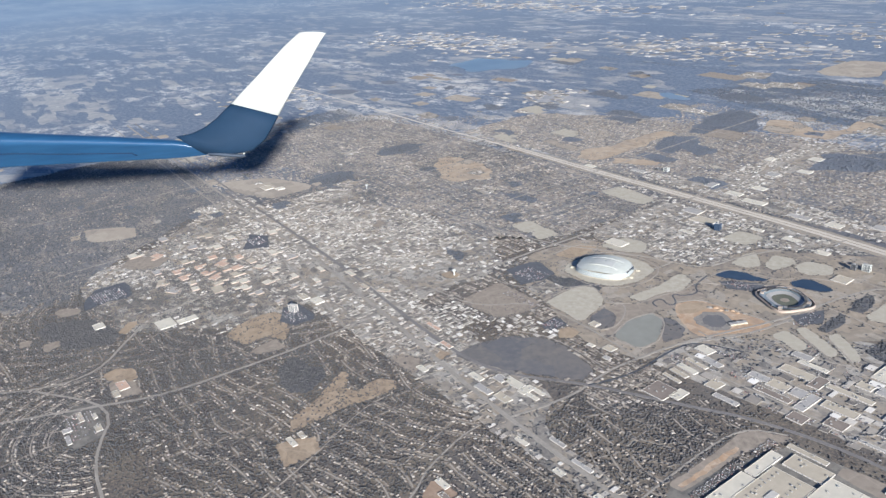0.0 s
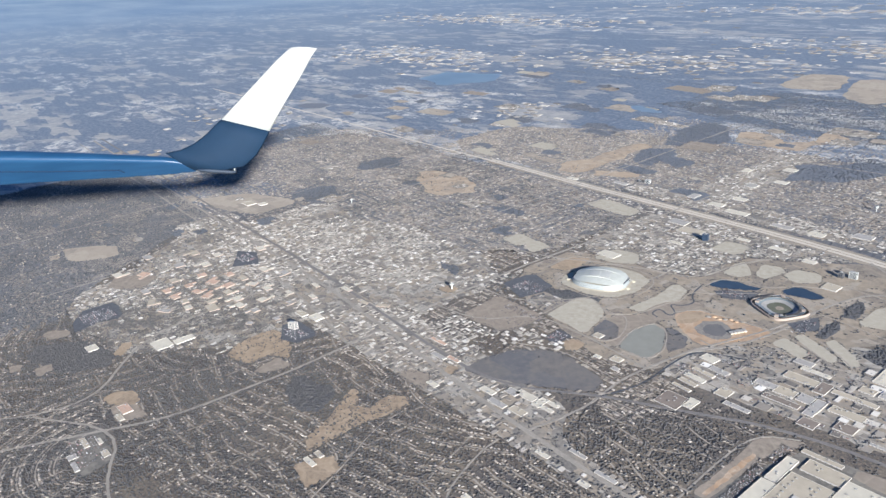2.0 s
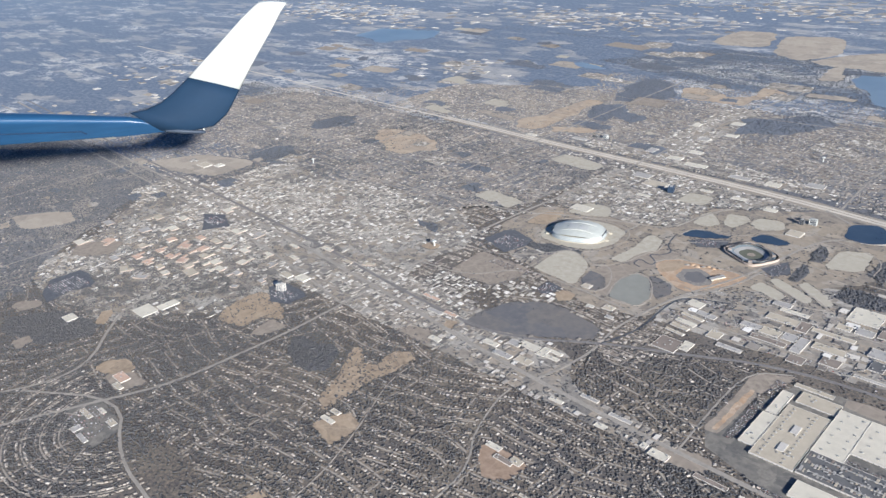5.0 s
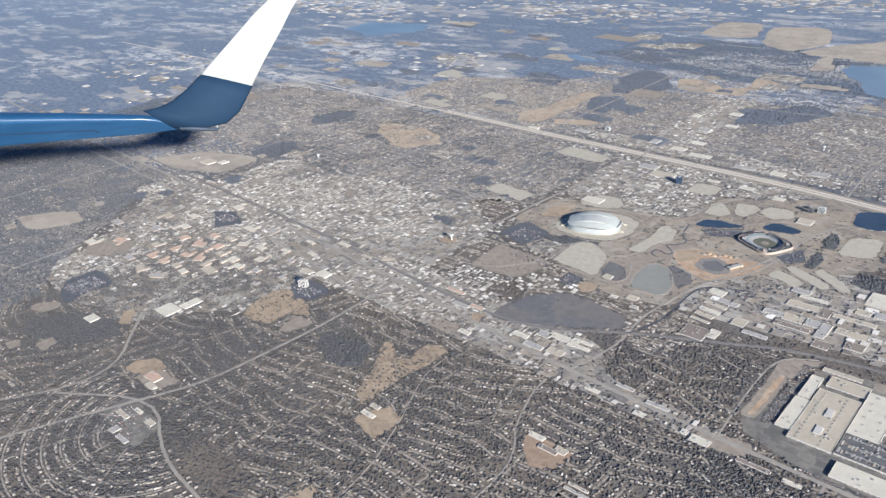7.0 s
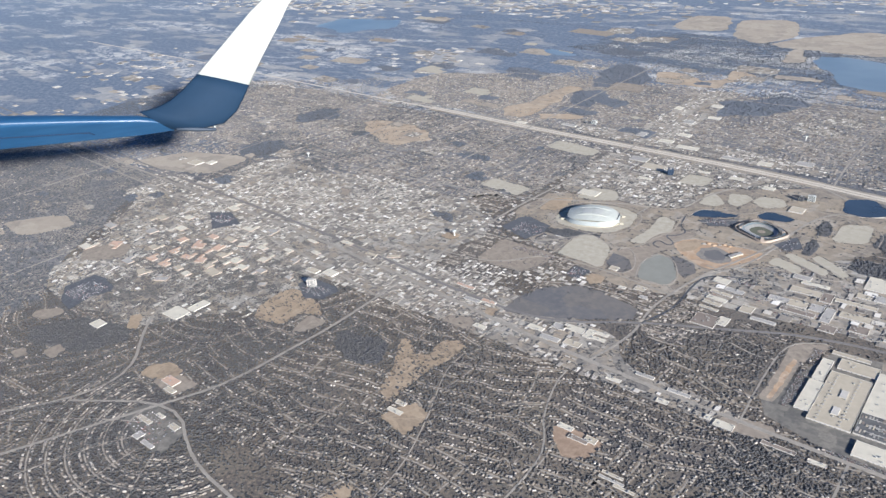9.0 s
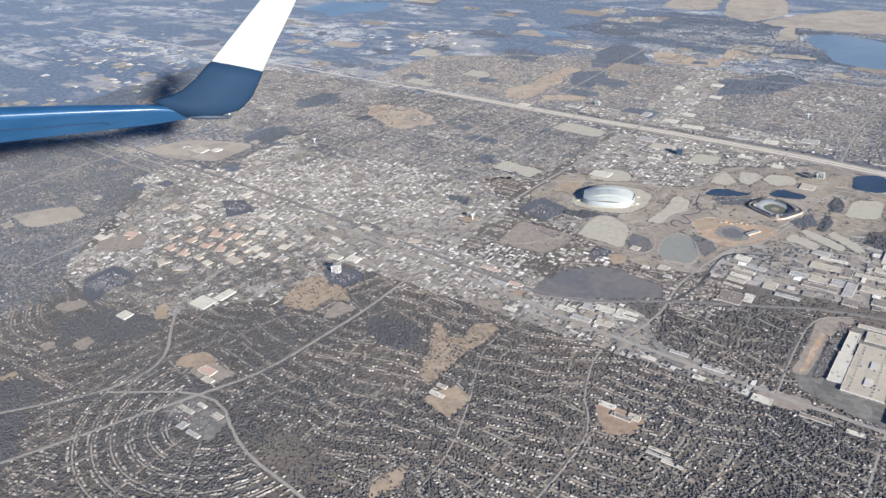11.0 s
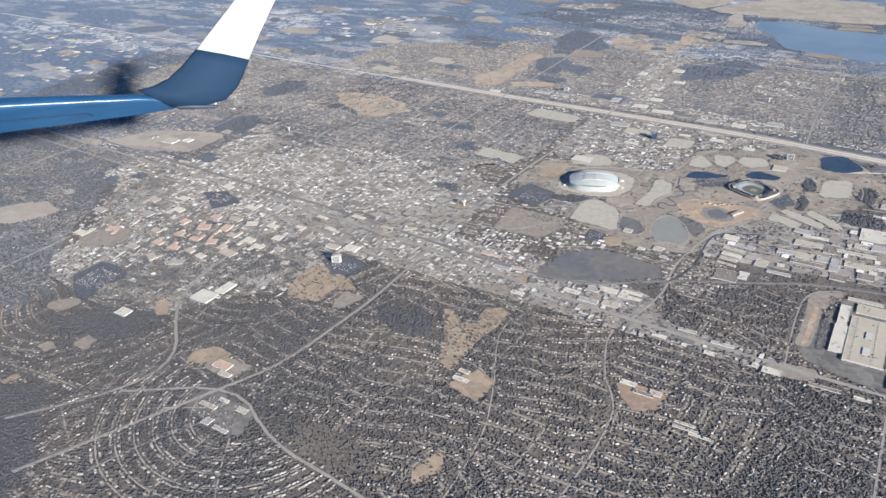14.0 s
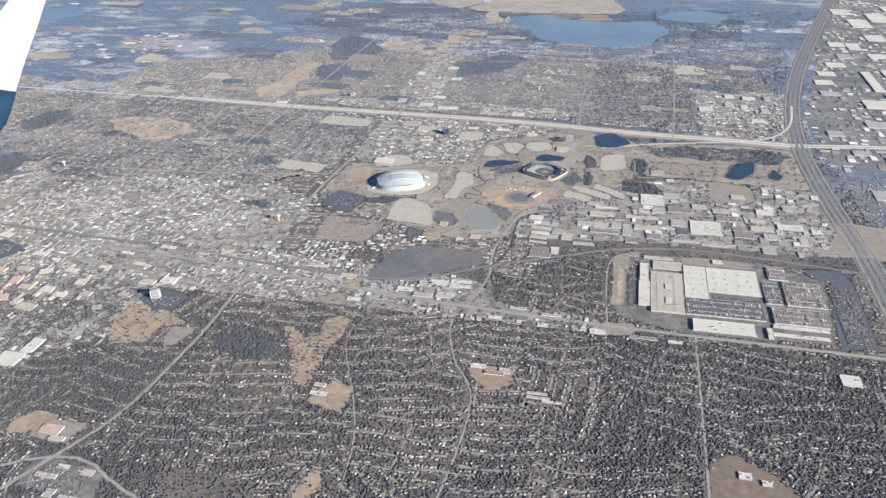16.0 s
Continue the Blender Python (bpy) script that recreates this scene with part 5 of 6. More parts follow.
def ballpark(x, y, rot):
    ob = thing("ballpark", x, y, 0, rot, "open brick ballpark with dark green stands round a field", "stadium")
    bm = oval_loft(bmesh.new(), [(8.0, 7.0, 0), (8.0, 7.0, 1.3), (7.7, 6.7, 1.3), (7.7, 6.7, 1.0)], 4.0)
    part("outer_wall", bm, M_BRICK, ob, "arcaded buff brick outer wall")
    part("upper_stand", oval_loft(bmesh.new(), [(5.6, 4.6, 0.75), (7.3, 6.3, 1.5), (7.4, 6.4, 1.42), (5.6, 4.6, 0.55)], 3.0), M_SEATS, ob)
    part("lower_stand", oval_loft(bmesh.new(), [(4.1, 3.3, 0.12), (5.7, 4.7, 0.6), (5.7, 4.7, 0.1)], 2.6), M_METAL, ob, "grey lower seating")
    for k in range(30):
        a = radians(-30 + 240 * k / 29)
        part("stand_roof", box(bmesh.new(), 6.7 * math.cos(a), 5.8 * math.sin(a), 1.6, 1.0, 1.5, 0.07, math.degrees(a)), M_ROOFS["grey"], ob, "pale flat roof bay over the upper stand")
    part("field", oval_loft(bmesh.new(), [(4.4, 3.6, 0.02), (4.3, 3.5, 0.1)], 2.2, cap=True), M_TURF, ob, "dull green turf")
    part("infield", oval_loft(bmesh.new(), [(1.3, 1.3, 0.1), (1.2, 1.2, 0.115)], 2.2, 24, True), M_BROWN, ob, "brown clay infield")
    for k in range(4):
        a = radians(45 + 90 * k)
        part("corner_tower", box(bmesh.new(), 7.4 * math.cos(a), 6.6 * math.sin(a), 0, 1.1, 1.1, 1.9, 45), M_BRICK, ob)
    bm = bmesh.new()
    for k in range(3):
        box(bm, -2.6 + 2.6 * k, -6.3, 1.3, 2.2, 0.25, 0.9)
    part("scoreboard", bm, M_DOOR, ob, "dark scoreboard wall")
    ob.scale = (1, 1, 0.6)
    mark([(x + a, y + b) for a, b in oval(9.5, 9.5)], CLEAR)
    return ob


ballpark(54.4, 22.0, -28)

# ---- the half-dug new ground ----
ob = thing("concrete_frame", 53.4, -0.6, 0, 62, "raw concrete frame rising beside the dug pit", "building site")
for k in range(5):
    part("bay", box(bmesh.new(), -2.2 + 1.1 * k, 0, 0.02, 0.9, 1.3, 0.35 + 0.05 * (k % 3)), M_LOT, ob)
    part("deck", box(bmesh.new(), -2.2 + 1.1 * k, 0.1, 0.42 + 0.05 * (k % 3), 1.0, 1.5, 0.06), M_ROOFS["grey"], ob)
ob = thing("spoil_heap", 46, 4.2, 0, 20, "long row of dug orange clay mounds", "spoil heap")
for k in range(7):
    part("mound", lathe(bmesh.new(), [(0.8 - 0.06 * k, 0.0), (0.5, 0.22), (0.1, 0.36)], 10, -5 + 1.7 * k, 0.6 * math.sin(2.1 * k), 1.3, 0.9), M_DIRT if k % 3 else M_PIT, ob)


# ---- towers ----
def tower(x, y, w, d, storeys, rot, name, label, wall, glass, category="tower"):
    ob = thing(name, x, y, 0, rot, label, category)
    h = storeys * 0.19
    part("core", box(bmesh.new(), 0, 0, 0, w - 0.06, d - 0.06, h), glass, ob, "dark window bands")
    for s in range(storeys + 1):
        part("floor_band", box(bmesh.new(), 0, 0, s * 0.19 - (0.0 if s else -0.001), w, d, 0.085), wall, ob)
    for a, b in ((-1, -1), (1, -1), (1, 1), (-1, 1)):
        part("pier", box(bmesh.new(), a * w / 2, b * d / 2, 0, 0.16, 0.16, h + 0.1), wall, ob)
    part("plant_room", box(bmesh.new(), 0, 0, h + 0.085, w * 0.45, d * 0.45, 0.25), M_METAL, ob)
    mark([(x - 2, y - 2), (x + 2, y - 2), (x + 2, y + 2), (x - 2, y + 2)], CLEAR)
    return ob


M_BLUEGLASS = plain("blue_mirror_glass", (0.035, 0.055, 0.09), 0.2, 1.0, 0.3, 0.0, 0.5)
tower(-52.9, -93.5, 2.6, 1.6, 13, 20, "office_tower", "pale office tower with dark glass bands", M_WALL, M_GLASS)
tower(-56.0, 103.8, 2.2, 1.5, 9, 0, "office_tower", "white hotel tower near the freeway", M_STEEL, M_GLASS)
tower(-60.6, 103.0, 1.6, 1.6, 5, 0, "office_tower", "dark low office tower near the freeway", M_ROOFS["dark"], M_GLASS)
tower(5.1, 57.5, 2.0, 2.0, 13, 15, "office_tower", "dark blue mirror-glass tower", M_BLUEGLASS, M_BLUEGLASS)
tower(61.1, 57.9, 2.4, 1.2, 12, 0, "office_tower", "white hotel slab tower beside a dark wing", M_STEEL, M_GLASS)
tower(57.8, 56.2, 1.5, 1.2, 10, 0, "office_tower", "dark hotel wing beside the white slab", M_ROOFS["dark"], M_GLASS)


def water_tower(x, y, tall, wide):
    ob = thing("water_tower", x, y, 0, 0, "white bulb water tower on a flared column", "water tower")
    part("column", lathe(bmesh.new(), [(wide * 0.42, 0), (wide * 0.3, tall * 0.1), (wide * 0.3, tall * 0.6), (wide * 0.55, tall * 0.72)], 20), M_STEEL, ob)
    part("tank", lathe(bmesh.new(), [(wide * 0.5, tall * 0.7), (wide * 0.95, tall * 0.8), (wide, tall * 0.88), (wide * 0.85, tall * 0.95), (wide * 0.4, tall), (0.05, tall * 1.01)], 24), M_STEEL, ob)
    mark([(x - 1.5, y - 1.5), (x + 1.5, y - 1.5), (x + 1.5, y + 1.5), (x - 1.5, y + 1.5)], CLEAR)


water_tower(-36.3, -38.0, 2.3, 0.85)
water_tower(39.4, 127.3, 2.2, 0.8)
water_tower(-150.0, -6.0, 2.2, 0.8)
plot("field", [(-40.6, -41.6), (-40, -36.4), (-34.6, -36), (-34, -41)], M_TAN, "bare tan plot under the water tower", CLEAR, "field", 0.3, 1)


# ---- sown stuff: houses, low blocks, cars and trees ----
def strew(name, label, category, xy, size, kind_mesh, materials):
    """One mesh of many copies of a small form. size: rows of (sx, sy, sz, turn)."""
    v, f, idx = kind_mesh
    n, k = len(xy), len(v)
    ca, sa = np.cos(size[:, 3])[:, None], np.sin(size[:, 3])[:, None]
    x, y = v[None, :, 0] * size[:, :1], v[None, :, 1] * size[:, 1:2]
    verts = np.stack([xy[:, :1] + x * ca - y * sa, xy[:, 1:2] + x * sa + y * ca, np.broadcast_to(v[None, :, 2] * size[:, 2:3], x.shape)], 2)
    return verts.reshape(-1, 3), (f[None] + (np.arange(n) * k)[:, None, None]).reshape(-1, f.shape[1]), np.tile(idx, n)


def stuff(name, label, category, lots, materials):
    v, f, i, at = [], [], [], 0
    for verts, faces, idx in lots:
        v.append(verts), f.append(faces + at), i.append(idx)
        at += len(verts)
    ob = new(name, mesh_arrays(name, np.concatenate(v), np.concatenate(f), materials, np.concatenate(i), category == "trees"))
    return tagged(ob, label, category, "", "stuff")


# a gabled house: walls apart from the roof, so that each varies by itself
HOUSE = (np.array([(-.5, -.5, 0), (.5, -.5, 0), (.5, .5, 0), (-.5, .5, 0), (-.5, -.5, .6), (.5, -.5, .6), (.5, .5, .6), (-.5, .5, .6),
                   (-.56, -.56, .55), (.56, -.56, .55), (.56, .56, .55), (-.56, .56, .55), (-.3, 0, 1), (.3, 0, 1)], float),
         np.array([(0, 1, 5), (0, 5, 4), (1, 2, 6), (1, 6, 5), (2, 3, 7), (2, 7, 6), (3, 0, 4), (3, 4, 7),
                   (8, 9, 13), (8, 13, 12), (10, 11, 12), (10, 12, 13), (9, 10, 13), (11, 8, 12)]), np.array([0] * 8 + [1] * 6))
BLOCK = (np.array([(-.5, -.5, 0), (.5, -.5, 0), (.5, .5, 0), (-.5, .5, 0), (-.5, -.5, 1), (.5, -.5, 1), (.5, .5, 1), (-.5, .5, 1), (-.49, -.49, 1.01), (.49, -.49, 1.01), (.49, .49, 1.01), (-.49, .49, 1.01)], float),
         np.array([(0, 1, 5), (0, 5, 4), (1, 2, 6), (1, 6, 5), (2, 3, 7), (2, 7, 6), (3, 0, 4), (3, 4, 7), (8, 9, 10), (8, 10, 11)]), np.array([0] * 8 + [1] * 2))


def crown_form(seed, fine):
    """An uneven crown of several clumps on a short trunk."""
    r = np.random.default_rng(seed)
    vs, fs = [], []
    base = np.array([(1, 0, 0), (-1, 0, 0), (0, 1, 0), (0, -1, 0), (0, 0, 1), (0, 0, -1)], float)
    tri = np.array([(0, 2, 4), (2, 1, 4), (1, 3, 4), (3, 0, 4), (2, 0, 5), (1, 2, 5), (3, 1, 5), (0, 3, 5)])
    for c in range(1):
        s = r.uniform(0.24, 0.42, 3) * (1.4 if fine else 1.45)
        o = np.array([r.uniform(-.3, .3), r.uniform(-.3, .3), r.uniform(.45, .78)])
        turn = r.uniform(0, 3.14)
        p = base * s * r.uniform(0.7, 1.3, (6, 1))
        p = np.c_[p[:, 0] * np.cos(turn) - p[:, 1] * np.sin(turn), p[:, 0] * np.sin(turn) + p[:, 1] * np.cos(turn), p[:, 2]] + o
        fs.append(tri + len(vs) * 6)
        vs.append(p)
    if not fine:
        v, f = np.concatenate(vs), np.concatenate(fs)
        return v, f, np.zeros(len(f), int)
    t0 = sum(len(p) for p in vs)
    trunk = np.array([(.05, 0, 0), (-.03, .04, 0), (-.03, -.04, 0), (0, 0, .6)])
    fs.append(np.array([(0, 1, 3), (1, 2, 3), (2, 0, 3)]) + t0)
    vs.append(trunk)
    v, f = np.concatenate(vs), np.concatenate(fs)
    return v, f, np.zeros(len(f), int)


def jitter_noise(xy, scale, off=0.0):
    """Smooth values from -1 to 1 over the plan, from a few waves."""
    r = np.random.default_rng(int(off * 10) + 5)
    out = np.zeros(len(xy))
    for _ in range(14):
        a, p = r.uniform(0, 6.28), r.uniform(0, 6.28)
        k = r.uniform(0.5, 1.8) * scale
        out += np.sin((xy[:, 0] * np.cos(a) + xy[:, 1] * np.sin(a)) * k + p)
    return out / 4.0


houses, blocks, cars, trees_near, trees_far, lanes = [], [], [], [], [], []

# suburban rows in the south: quarters with their own street direction and bend
def round_curves(p):
    return (np.hypot(p[:, 0] - SWC[0], (p[:, 1] - SWC[1]) / 0.95) < 39) & (p[:, 1] < -158)


def quarters(x0, x1, y0, y1, size, turn_spread, pitches, keep, widths, north):
    """Houses on both sides of lanes, each quarter with a street direction and bend of its own."""
    gx, gy = np.meshgrid(np.arange(x0, x1 + size, size), np.arange(y0, y1 + size, size * 0.8))
    seeds = np.stack([gx.ravel(), gy.ravel()], 1) + rng.uniform(-0.42, 0.42, (gx.size, 2)) * size

    def nearest(p):
        q = p + np.stack([2.2 * np.sin(p[:, 1] * 0.3), 1.6 * np.sin(p[:, 0] * 0.27)], 1)
        return np.argmin(((q[:, None] - seeds[None]) ** 2).sum(2), 1)

    reach = size * 1.2
    for k, at in enumerate(seeds):
        angle = radians(rng.normal(-3, turn_spread) + (90 if rng.random() < 0.22 + 0.2 * north else 0))
        bend, phase, swing = rng.normal(0, 0.014 - 0.01 * north), rng.uniform(0, 6.28), rng.uniform(0.2, 1.1 - 0.7 * north)
        ca, sa = math.cos(angle), math.sin(angle)

        def ground_of(u, v):
            v = v + bend * u * u + swing * np.sin(0.22 * u + phase)
            return np.stack([at[0] + u * ca - v * sa, at[1] + u * sa + v * ca], 1)

        v0 = -reach
        while v0 < reach:
            for side in (-1, 1):
                u = np.arange(-reach, reach, 0.96 + 0.25 * north)
                p = ground_of(u + rng.normal(0, 0.11, len(u)), v0 + side * rng.uniform(0.85, 1.15) + rng.normal(0, 0.13, len(u)))
                p = p[(p[:, 0] > x0) & (p[:, 0] < x1) & (p[:, 1] > y0) & (p[:, 1] < y1)]
                p = p[nearest(p) == k] if len(p) else p
                if not len(p):
                    continue
                c = cover(p)
                thick = jitter_noise(p, 0.16, 1.0)
                ok = ((c == SUBURB) | ((c == LEAFY) & (rng.random(len(p)) < 0.6))) & (rng.random(len(p)) < keep - 0.3 * np.clip(thick, 0, 1.5)) & ~round_curves(p)
                if not north:
                    ok &= (p[:, 1] < -86) | (p[:, 0] > 44)
                n = ok.sum()
                if n:
                    houses.append((p[ok], np.c_[rng.uniform(*widths, n), rng.uniform(*widths, n) * 0.76, rng.uniform(0.2, 0.3, n), angle + rng.normal(0, 0.15, n) + rng.choice([0, 1.571], n, p=[0.7, 0.3])]))
            u = np.arange(-reach, reach, 1.4)
            line = ground_of(u, np.full(len(u), v0))
            lanes.append((line, (nearest(line) == k) & (line[:, 0] > x0) & (line[:, 0] < x1) & (line[:, 1] > y0) & (line[:, 1] < y1)))
            v0 += rng.choice(pitches)
        v = np.arange(-reach, reach, 1.6)
        line = ground_of(np.full(len(v), rng.uniform(-8, 8)) + 0.8 * np.sin(v * 0.2), v)
        lanes.append((line, (nearest(line) == k) & (line[:, 0] > x0) & (line[:, 0] < x1) & (line[:, 1] > y0) & (line[:, 1] < y1)))


quarters(-130, 176, -216, -40, 21.0, 13, [4.4, 4.8, 5.2, 6.0], 0.84, (0.42, 0.85), 0)
quarters(-300, -175, -60, 88, 30.0, 5, [3.6, 4.2, 4.8], 0.66, (0.6, 1.3), 1)
quarters(-175, 60, -60, 80, 26.0, 3, [3.6, 4.2, 4.8], 0.76, (0.6, 1.45), 1)
quarters(-200, 162, 84, 190, 28.0, 5, [3.4, 3.8, 4.4], 0.80, (0.6, 1.35), 1)
# looser speckle of houses in the older suburbs
for x0, x1, y0, y1 in ((-330, -130, -200, -60), (-200, 170, 190, 230), (-330, -200, 90, 150), (166, 250, -200, 40)):
    gx, gy = np.meshgrid(np.arange(x0, x1, 1.22), np.arange(y0, y1, 1.5))
    p = np.stack([gx.ravel(), gy.ravel()], 1) + rng.uniform(-0.36, 0.36, (gx.size, 2))
    p[:, 1] += 1.2 * np.sin(p[:, 0] * 0.07) + 0.9 * np.sin(p[:, 0] * 0.19 + p[:, 1] * 0.05)
    ok = ((cover(p) == SUBURB) | (cover(p) == LEAFY) & (rng.random(len(p)) < 0.3)) & (rng.random(len(p)) < 0.42 * (1 + 0.55 * jitter_noise(p, 0.10, 2.0)))
    n = ok.sum()
    houses.append((p[ok], np.c_[rng.uniform(0.5, 0.95, n), rng.uniform(0.42, 0.7, n), rng.uniform(0.2, 0.32, n), rng.normal(0, 0.15, n) + rng.choice([0, 1.571], n)]))
# rows round the curved streets
for r0 in (13, 17.5, 22, 26.5, 31, 35.5):
    for side in (-0.95, 0.95):
        r = r0 + side
        a = np.radians(np.arange(170, 350, 57.3 * 0.95 / r))
        p = np.stack([SWC[0] + r * np.cos(a), SWC[1] + 0.95 * r * np.sin(a)], 1) + rng.normal(0, 0.07, (len(a), 2))
        ok = (cover(p) == SUBURB) & (rng.random(len(p)) < 0.72)
        houses.append((p[ok], np.c_[rng.uniform(0.55, 0.9, ok.sum()), rng.uniform(0.45, 0.68, ok.sum()), rng.uniform(0.2, 0.32, ok.sum()), a[ok] + 1.571]))

hp, hs = np.concatenate([p for p, _ in houses]), np.concatenate([s for _, s in houses])
own = np.flatnonzero((hp[:, 0] > 14) & (hp[:, 0] < 72) & (hp[:, 1] > -140) & (hp[:, 1] < -96))[:300]


def each_paint(name, *stops):
    """A paint that differs from object to object."""
    n = Nodes(name, 0.75, 0, 0.3)
    return n.colour(n.mix(0.3, n.ramp(n.each(), *stops), n.ramp(n.noise(5, 5), (0.3, 0.1), (0.7, 0.45)), "OVERLAY"))


M_OWN_ROOF = each_paint("single_shingle_roof", (0.0, (0.15, 0.135, 0.122)), (0.35, (0.28, 0.240, 0.198)), (0.62, (0.41, 0.365, 0.305)), (0.88, (0.49, 0.445, 0.38)), (1.0, (0.64, 0.605, 0.55)))
M_OWN_WALL = each_paint("single_house_wall", (0.0, (0.18, 0.155, 0.13)), (1.0, (0.36, 0.325, 0.285)))
M_OWN_FLAT = each_paint("single_flat_roof", (0.0, (0.16, 0.148, 0.135)), (0.3, (0.30, 0.272, 0.235)), (0.6, (0.46, 0.42, 0.36)), (1.0, (0.76, 0.73, 0.67)))


def two_part(name, label, category, group, places, sizes, form, names, materials):
    """Things of two shared meshes each, one for each material index of the form."""
    v, f, idx = form
    meshes = [mesh_arrays(names[k], v, f[idx == k], [materials[k]]) for k in (0, 1)]
    for (x, y), (sx, sy, sz, turn) in zip(places, sizes):
        ob = new(name)
        ob.empty_display_size = 0.1
        ob.matrix_world = Matrix.LocRotScale((x, y, 0), Euler((0, 0, turn)), (sx, sy, sz))
        tagged(ob, label, category, group)
        for part_name, me in zip(names, meshes):
            piece = new(part_name, me)
            piece.parent = ob


two_part("house", "low gabled house with a shingle roof among trees", "house", "houses in the nearest rows", hp[own], hs[own], HOUSE, ("wall", "roof"), (M_OWN_WALL, M_OWN_ROOF))
hp, hs = np.delete(hp, own, 0), np.delete(hs, own, 0)
stuff("houses", "countless low gabled houses in suburban rows", "houses", [strew("", "", "", hp, hs, HOUSE, None)], [M_SIDING, M_SHINGLE])

# the lanes between the rows, kept free of trees
def street_sheet(name, label, material, half, z, spare, north=900.0):
    """All lanes as one sheet of short strips. spare: the width kept free of trees, in half widths."""
    lv, lf = [], []
    for pts, mine in lanes:
        ok = mine & (pts[:, 1] < north) & np.isin(cover(pts), (SUBURB, LEAFY)) & ~round_curves(pts) & ((pts[:, 1] < -86) | (pts[:, 0] > 46) | (pts[:, 1] > -60))
        side = np.gradient(pts, axis=0)
        side = np.stack([-side[:, 1], side[:, 0]], 1) / (np.linalg.norm(side, axis=1)[:, None] + 1e-9) * half
        wide = 1 + 0.3 * jitter_noise(pts, 1.1, 6.0)[:, None] * (spare == 0)
        for i in range(len(pts) - 1):
            if ok[i] and ok[i + 1]:
                a, b, s, e = pts[i], pts[i + 1], side[i] * wide[i], side[i + 1] * wide[i + 1]
                k = len(lv)
                lv.extend([(*(a - s), z), (*(b - e), z), (*(b + e), z), (*(a + s), z)])
                lf.append((k, k + 1, k + 2, k + 3))
                if spare:
                    kept.append([a - spare * s, b - spare * e, b + spare * e, a + spare * s])
    return tagged(new(name, mesh_arrays(name, np.array(lv), np.array(lf), [material])), label, "streets", "", "stuff")


kept = []
street_sheet("front_yards", "dry front lawns and drives along the streets", M_FRONTS, 0.75, 0.040, 0, -60.0)
street_sheet("streets", "narrow pale residential streets", M_LANE, 0.21, 0.046, 0.9)
for strip in kept:
    mark(strip, CLEAR)

# low blocks in the town and between the sheds
for value, pitch, keep, lo, hi in ((TOWN, 1.7, 0.6, 0.5, 2.2), (SHEDS, 4.3, 0.62, 1.2, 4.2)):
    gx, gy = np.meshgrid(np.arange(-240, 300, pitch), np.arange(-160, 420, pitch * 0.86))
    p = np.stack([gx.ravel(), gy.ravel()], 1) + rng.uniform(-0.25, 0.25, (gx.size, 2)) * pitch
    reach = np.array([(-1, -1), (1, -1), (1, 1), (-1, 1), (0, 0)]) * lo * 0.6
    ok = rng.random(len(p)) < keep * (1 + 0.6 * jitter_noise(p, 0.12, 3.0)) * np.where((p[:, 0] < -50) & (p[:, 1] < -84), 0.6, 1.0)
    for o in reach:
        ok &= cover(p + o) == value
    p = p[ok]
    n = len(p)
    blocks.append((p, np.c_[rng.uniform(lo, hi, n), rng.uniform(lo, hi, n) * 0.7, rng.uniform(0.14, 0.26, n), rng.choice([0, 1.571], n) + rng.normal(0, 0.03, n)]))
# pale sheds in the far estates
for cx, cy, rx, ry, n in ((-250, 400, 130, 60, 260), (-420, 60, 60, 60, 50), (-60, 520, 200, 60, 420), (180, 560, 160, 80, 300), (-330, 10, 40, 60, 30), (-520, 330, 150, 60, 260), (-230, 190, 40, 30, 40), (-700, 620, 300, 60, 300), (-200, 800, 400, 60, 300)):
    p = np.stack([rng.normal(cx, rx * 0.5, n), rng.normal(cy, ry * 0.5, n)], 1)
    inside = (p[:, 0] > X0) & (p[:, 1] < Y0 + NY * CELL - 1)
    p = p[~inside | (cover(p) != CLEAR)]
    n = len(p)
    big = 1 + np.hypot(cx, cy) / 600
    blocks.append((p, np.c_[rng.uniform(1.2, 4.4, n) * big, rng.uniform(0.9, 2.8, n) * big, rng.uniform(0.2, 0.4, n), rng.normal(0, 0.1, n)]))
bp, bs = np.concatenate([p for p, _ in blocks]), np.concatenate([s for _, s in blocks])
own = np.flatnonzero((bp[:, 0] > -26) & (bp[:, 0] < 90) & (bp[:, 1] > -90) & (bp[:, 1] < -56))[:290]
two_part("shop", "low flat-roofed shop or shed near the main road", "shop", "small shops along the main road", bp[own], bs[own], BLOCK, ("wall", "roof"), (M_OWN_WALL, M_OWN_FLAT))
bp, bs = np.delete(bp, own, 0), np.delete(bs, own, 0)
stuff("low_blocks", "countless low flat-roofed shops and sheds", "buildings", [strew("", "", "", bp, bs, BLOCK, None)], [M_BLOCKWALL, M_FLATS])

